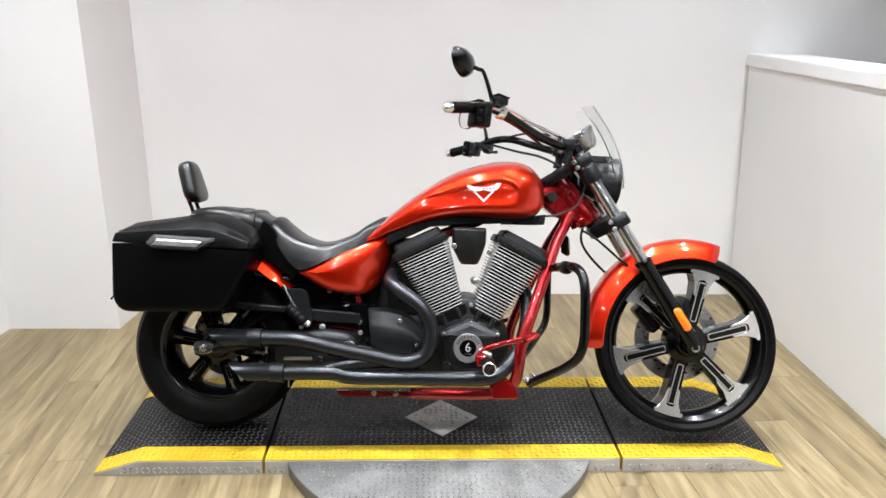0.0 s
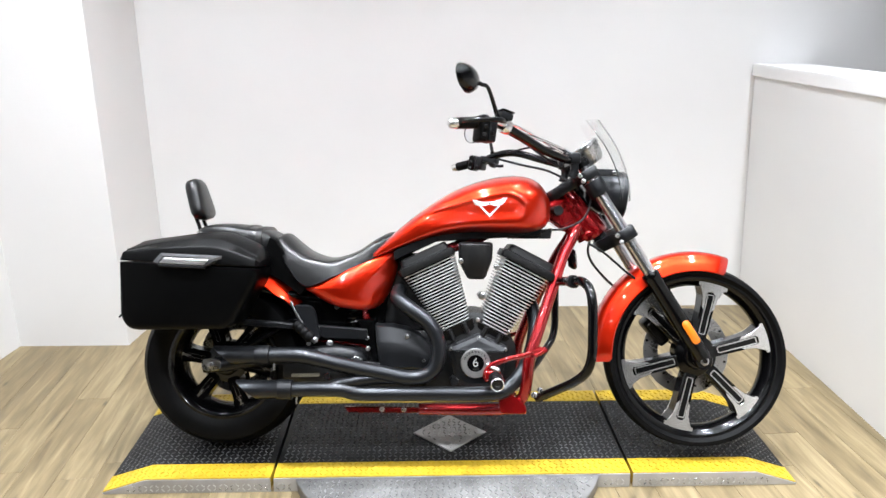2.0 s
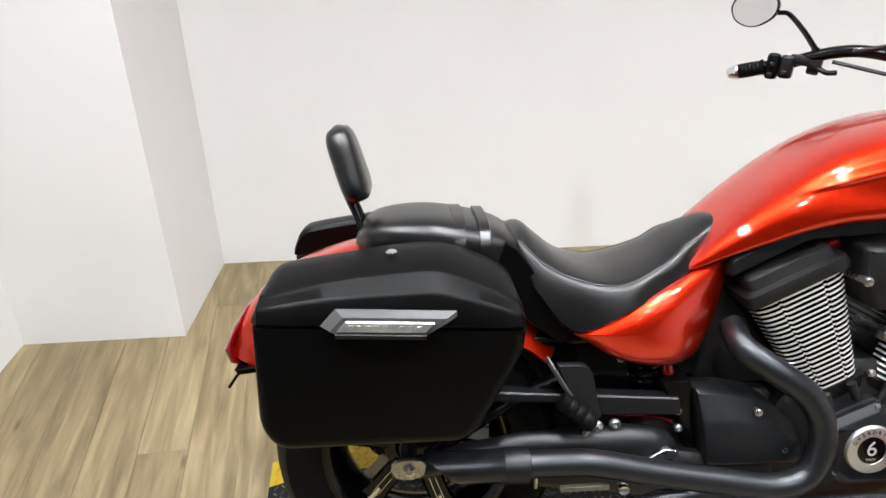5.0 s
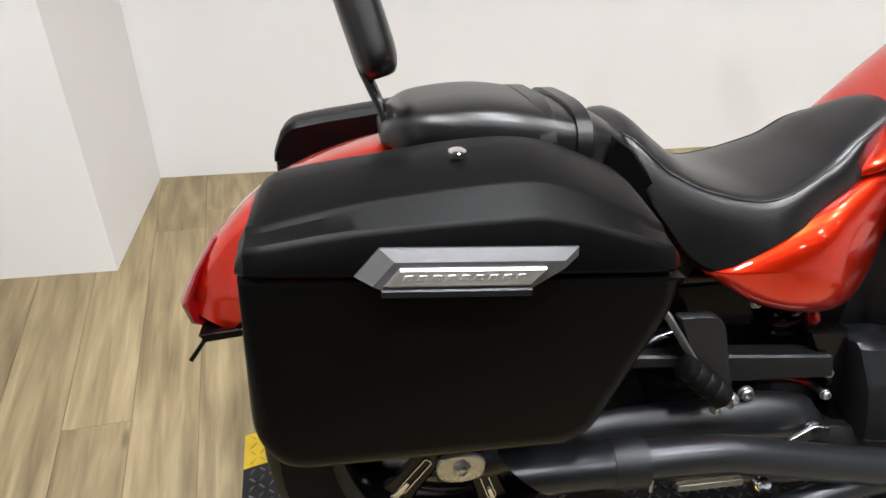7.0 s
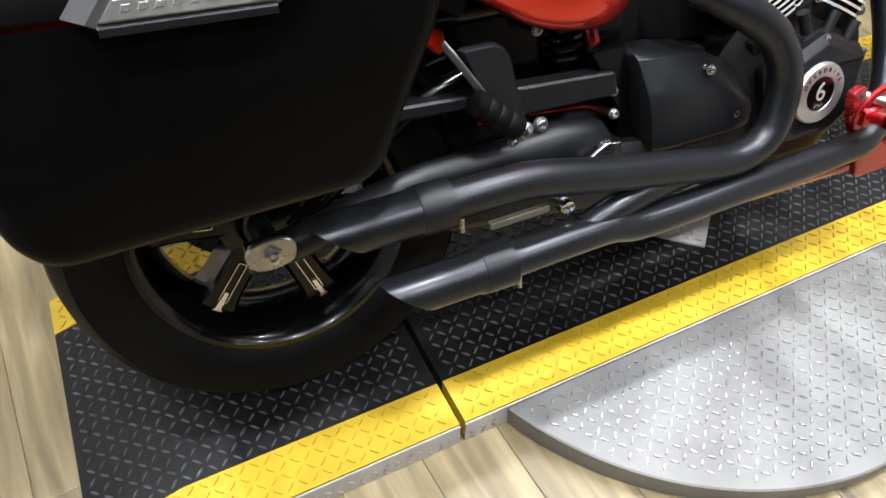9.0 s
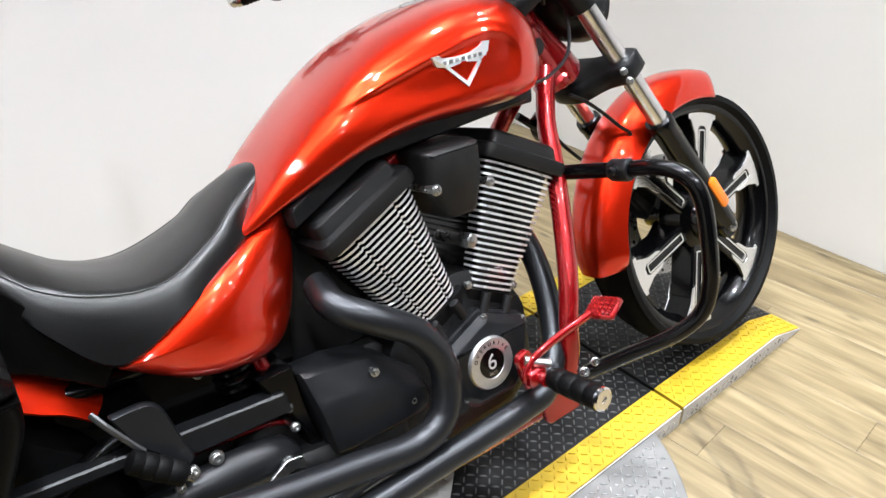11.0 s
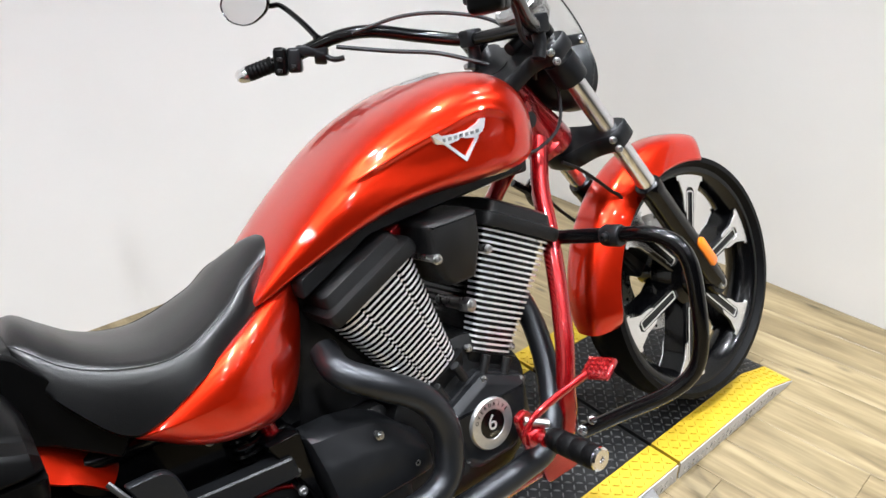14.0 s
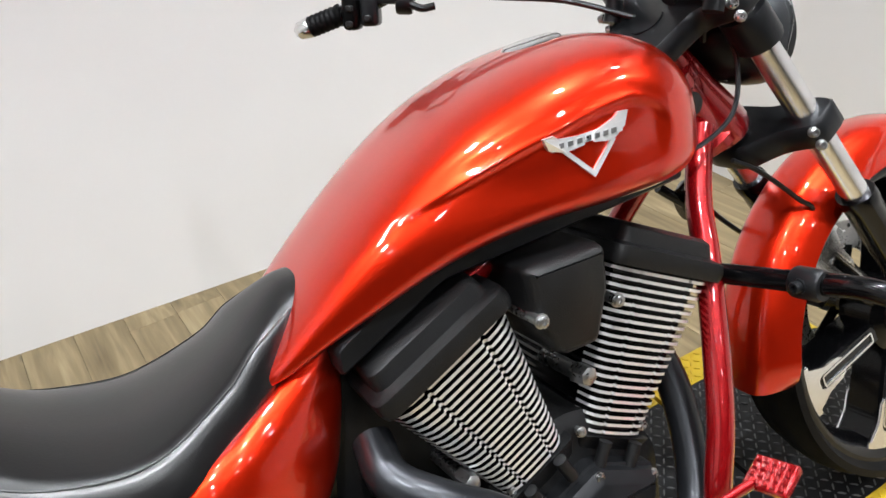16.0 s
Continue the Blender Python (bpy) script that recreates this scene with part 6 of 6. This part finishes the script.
    lathe(bm, [(0.01, 0), (0.0165, 0.003), (0.0175, L2 * 0.2), (0.0165, L2 * 0.22), (0.0178, L2 * 0.25), (0.0178, L2 * 0.42), (0.0165, L2 * 0.45), (0.018, L2 * 0.48), (0.018, L2 * 0.65), (0.0165, L2 * 0.68), (0.018, L2 * 0.71), (0.018, L2 * 0.93), (0.014, L2)], a, d, 18)
    part("pillion_footrest", bm, M["rubber"], br, "folded black rubber footrest")
    bm = bmesh.new()
    cyl(bm, b, b + d.normalized() * 0.014, 0.008, seg=10)
    hexbolt(bm, b + d.normalized() * 0.012 + Vector((0, 0, 0.006)), (0.4, s, 0.3), 0.0075, 0.008)
    hexbolt(bm, b + Vector((-0.012, 0, -0.014)), (0.2, s, -0.3), 0.006, 0.008)
    part("footrest_pivot", bm, M["bolt"], br)


both(rear_frame)

# tail lamp and plate bracket
bm = bmesh.new()
rings = []
for x, z, w, h in ((-1.135, 0.6, 0.03, 0.008), (-1.156, 0.565, 0.05, 0.012), (-1.174, 0.525, 0.06, 0.016), (-1.168, 0.495, 0.052, 0.014), (-1.15, 0.482, 0.04, 0.006)):
    rings.append([Vector((x + h * math.cos(a) * 0.9, w * math.sin(a), z + h * math.cos(a) * 0.4)) for a in (2 * math.pi * j / 24 for j in range(24))])
loft(bm, rings)
tail = B("tail_lamp", bm, M["red_lens"], "red tail lamp lens on the fender")
bm = bmesh.new()
plate(bm, rounded([(-1.16, 0.49), (-1.07, 0.5), (-1.07, 0.49), (-1.15, 0.48)], 0.002), -0.08, 0.08, 0.001)
tube(bm, [(-1.15, -0.075, 0.485), (-1.172, -0.078, 0.455)], 0.003, 6)
part("plate_bracket", bm, M["gloss_black"], tail)
# tank trim
bm = bmesh.new()
TX, TZ = 0.074, 0.831


def tank_y(x, z):
    """Where the right side of the tank lies, for what is fixed to it."""
    zt, zb, w = curve(TANK_TOP, x), curve(TANK_LOW, x), curve(TANK_W, x)
    zw = zb + (zt - zb) * 0.36
    s = min(1, max(0, (z - zw) / (zt - zw))) ** (1 / 0.66)
    return w * math.cos(math.asin(s)) ** 0.72 - scallop(x, z)


def on_tank(bm, outline, s, rise=0.004):
    a = [Vector((x, s * (tank_y(x, z) - 0.002), z)) for x, z in outline]
    b = [Vector((x, s * (tank_y(x, z) + rise), z)) for x, z in outline]
    loft(bm, [a, b])


def badge_piece(name, outline, s, rise, mat, label=""):
    bm = bmesh.new()
    on_tank(bm, [(TX + x * 0.98, TZ + z * 0.9) for x, z in outline], s, rise)
    return part(name, bm, mat, tank, label, 20)


for s in (-1, 1):
    for a, b in ((-1, 1), (1, 1)):
        up = 0.008 if a > 0 else 0.0
        badge_piece("badge_wing", [(a * 0.006, 0.012), (a * 0.008, 0.024), (a * 0.036, 0.026 + up), (a * 0.044, 0.032 + up), (a * 0.057, 0.031 + up), (a * 0.049, 0.014 + up), (a * 0.03, 0.008)], s, 0.003, M["fin"], "silver badge wing")
        badge_piece("badge_point", [(a * 0.034, 0.009), (a * 0.027, 0.009), (0, -0.021), (0, -0.03)], s, 0.0028, M["fin"], "silver badge point")
    badge_piece("badge_bar", [(-0.046, 0.012), (-0.044, 0.022), (0.046, 0.028), (0.044, 0.016)], s, 0.0036, M["fin"])
    # writing too small to read, as bars
    for k in range(7):
        x0 = -0.038 + k * 0.0112
        badge_piece("badge_mark", [(x0, 0.0145 + 0.03 * (x0 + 0.04)), (x0 + 0.001, 0.0205 + 0.03 * (x0 + 0.04)), (x0 + 0.007, 0.0207 + 0.03 * (x0 + 0.04)), (x0 + 0.006, 0.0147 + 0.03 * (x0 + 0.04))], s, 0.0041, M["bolt"])
bm = bmesh.new()
lathe(bm, [(0.04, -0.006), (0.04, 0.0), (0.036, 0.003), (0.012, 0.004), (0.001, 0.004)], (0.135, 0.0, 0.946), (-0.12, 0, 1), 32)
part("filler_cap", bm, M["chrome"], tank, "chrome filler cap")
# straps of the pillion seat
for xa, xb in ((-0.745, -0.722), (-0.7, -0.678)):
    bm = bmesh.new()
    rings = []
    for x, g in ((xa, 0.0), (xa + 0.002, 0.003), (xb - 0.002, 0.003), (xb, 0.0)):
        zt = 0.771 if xa < -0.72 else 0.766
        rings.append([Vector((x, (0.126 + g) * math.copysign(abs(math.cos(q)) ** 0.6, math.cos(q)), 0.7 + (zt - 0.7 + g if math.sin(q) > 0 else 0.02) * math.copysign(abs(math.sin(q)) ** 0.5, math.sin(q)))) for q in (2 * math.pi * k / 40 for k in range(40))])
    loft(bm, rings)
    B("seat_strap", bm, M["leather"], "black strap across the seat")

# spring, fittings and red frame pieces in the bay behind the gearbox
bm = bmesh.new()
tube(bm, [(-0.375 + 0.026 * math.cos(q), -0.075 + 0.026 * math.sin(q), 0.44 + 0.0022 * q) for q in (0.45 * k for k in range(80))], 0.0045, 6)
cyl(bm, (-0.375, -0.075, 0.43), (-0.375, -0.075, 0.53), 0.014, seg=12)
B("shock_spring", bm, M["gloss_black"], "black coil spring of the rear shock")
bm = bmesh.new()
tube(bm, [(-0.52, -0.09, 0.385), (-0.42, -0.095, 0.38), (-0.34, -0.095, 0.37), (-0.3, -0.09, 0.34)], 0.0045, 10)
B("swing_arm_brace", bm, M["crimson"], "crimson painted frame brace")
bm = bmesh.new()
tube(bm, [(-0.345, -0.07, 0.53), (-0.335, -0.085, 0.47), (-0.32, -0.09, 0.4)], 0.012, 12)
B("frame_post", bm, M["crimson"], "crimson painted frame post")
for x, y, z, r in ((-0.325, -0.126, 0.4, 0.0065), (-0.322, -0.126, 0.365, 0.0065), (-0.375, -0.1, 0.5, 0.007), (-0.43, -0.1, 0.5, 0.007)):
    bm = bmesh.new()
    cyl(bm, (x, y + 0.05, z), (x, y, z), r * 0.8, seg=10)
    hexbolt(bm, (x, y, z), (0, -1, 0.1), r, 0.008)
    B("fastener", bm, M["bolt"], "zinc plated fastener")
bm = bmesh.new()
plate(bm, rounded([(-0.395, 0.325), (-0.36, 0.345), (-0.335, 0.34), (-0.335, 0.318), (-0.352, 0.326), (-0.39, 0.312)], 0.004), -0.164, -0.17, 0.001)
B("pivot_bracket", bm, M["bolt"], "bright bracket at the swing arm pivot")
bm = bmesh.new()
plate(bm, rounded([(-0.56, 0.292), (-0.47, 0.294), (-0.47, 0.284), (-0.56, 0.282)], 0.003), -0.19, -0.2, 0.001)
B("exhaust_bracket", bm, M["brass"], "dull metal exhaust bracket")

# the fork leans a little more than the frame: its wheel stands off to the right
FORK_LEAN = Matrix(((1, 0, 0, 0), (0, 1, 0.085, -0.057), (0, 0, 1, 0), (0, 0, 0, 1)))
for ob in bike.children:
    if ob.name.split(".")[0] in ("front_wheel", "front_fender", "fork_tube", "upper_yoke", "lower_yoke", "wiring_cover", "headlamp", "windscreen", "brake_caliper", "steering_stem"):
        for piece in (ob, *ob.children):
            piece.data.transform(FORK_LEAN)


# ---- mesh panel on the side wall ----
panel = tagged(new("mesh_panel"), "white expanded-metal panel in a dark wooden frame on the wall", "wall panel")
panel.matrix_basis = pose(left_x(0.25), 0.25, 0, 0, 0, -math.degrees(math.atan(0.108)))
PX, PY0, PY1, PZ0, PZ1 = 0.002, -1.3, 0.0, 0.1, 1.222
for name, y0, y1, z0, z1 in (("frame_rail", PY0, PY1, PZ0, PZ0 + 0.06), ("frame_rail", PY0, PY1, PZ1 - 0.06, PZ1), ("frame_stile", PY0, PY0 + 0.06, PZ0 + 0.061, PZ1 - 0.061), ("frame_stile", PY1 - 0.06, PY1, PZ0 + 0.061, PZ1 - 0.061)):
    bm = bmesh.new()
    box(bm, PX + 0.002, PX + 0.03, y0, y1, z0, z1, 0.004, 2)
    part(name, bm, M["dark_wood"], panel)
bm = bmesh.new()
y = PY1 - 0.05
while y > PY0 + 0.05:
    z = PZ0 + 0.05
    pts = []
    k = 0
    while z < PZ1 - 0.05:
        pts.append((PX + 0.014, y + (0.0115 if k % 2 else -0.0005), z))
        z += 0.0125
        k += 1
    tube(bm, pts, 0.0021, 4, smooth=False)
    pts2 = [(px, 2 * y - py + 0.0, pz) for px, py, pz in pts]
    tube(bm, pts2, 0.0021, 4, smooth=False)
    y -= 0.0232
tagged(part("wire_mesh", bm, M["mesh_metal"], panel, "silver diamond mesh", 0), kind="stuff")
for yy, zz in ((PY1 - 0.03, PZ0 + 0.03), (PY1 - 0.03, 0.5), (PY1 - 0.03, 0.9), (PY1 - 0.03, PZ1 - 0.03)):
    bm = bmesh.new()
    lathe(bm, [(0.006, 0), (0.006, 0.002), (0.003, 0.004), (0.001, 0.004)], (PX + 0.03, yy, zz), (1, 0, 0), 10)
    part("screw", bm, M["bolt"], panel)

# ---- floor planks ----
PW, PL = 0.132, 1.22
bm = bmesh.new()
c = 0.0012
lo = [(-PW / 2 + 0.0004, -PL / 2 + 0.0004), (PW / 2 - 0.0004, -PL / 2 + 0.0004), (PW / 2 - 0.0004, PL / 2 - 0.0004), (-PW / 2 + 0.0004, PL / 2 - 0.0004)]
hi = [(x - math.copysign(c, x), y - math.copysign(c, y)) for x, y in lo]
loft(bm, [[Vector((x, y, -0.002)) for x, y in lo], [Vector((x, y, -0.0008)) for x, y in lo], [Vector((x, y, 0)) for x, y in hi]])
bmesh.ops.recalc_face_normals(bm, faces=bm.faces)
plank_mesh = bpy.data.meshes.new("plank")
bm.to_mesh(plank_mesh)
bm.free()
plank_mesh.materials.append(M["plank"])
rng = random.Random(7)
turn = radians(4)
for i in range(-24, 18):
    shift = rng.random() * PL
    for j in range(-6, 3):
        u, v = i * PW, j * PL + shift
        x, y = u * math.cos(turn) - v * math.sin(turn), u * math.sin(turn) + v * math.cos(turn)
        lo_y, hi_y = max(y - PL / 2, FRONT + 0.01), min(y + PL / 2, 1.75)
        if not -2.8 < x < 1.7 or hi_y - lo_y < 0.05:
            continue
        cut_by = (hi_y - lo_y) / PL
        mid_y = (lo_y + hi_y) / 2
        x, y = x - (mid_y - y) * math.tan(turn), mid_y
        ob = new("plank", plank_mesh)
        ob.parent = floor
        ob.matrix_basis = Matrix.Translation((x, y, 0)) @ Matrix.Rotation(turn + (math.pi if rng.random() < 0.5 else 0), 4, "Z") @ Matrix.Diagonal((1, cut_by, 1, 1))
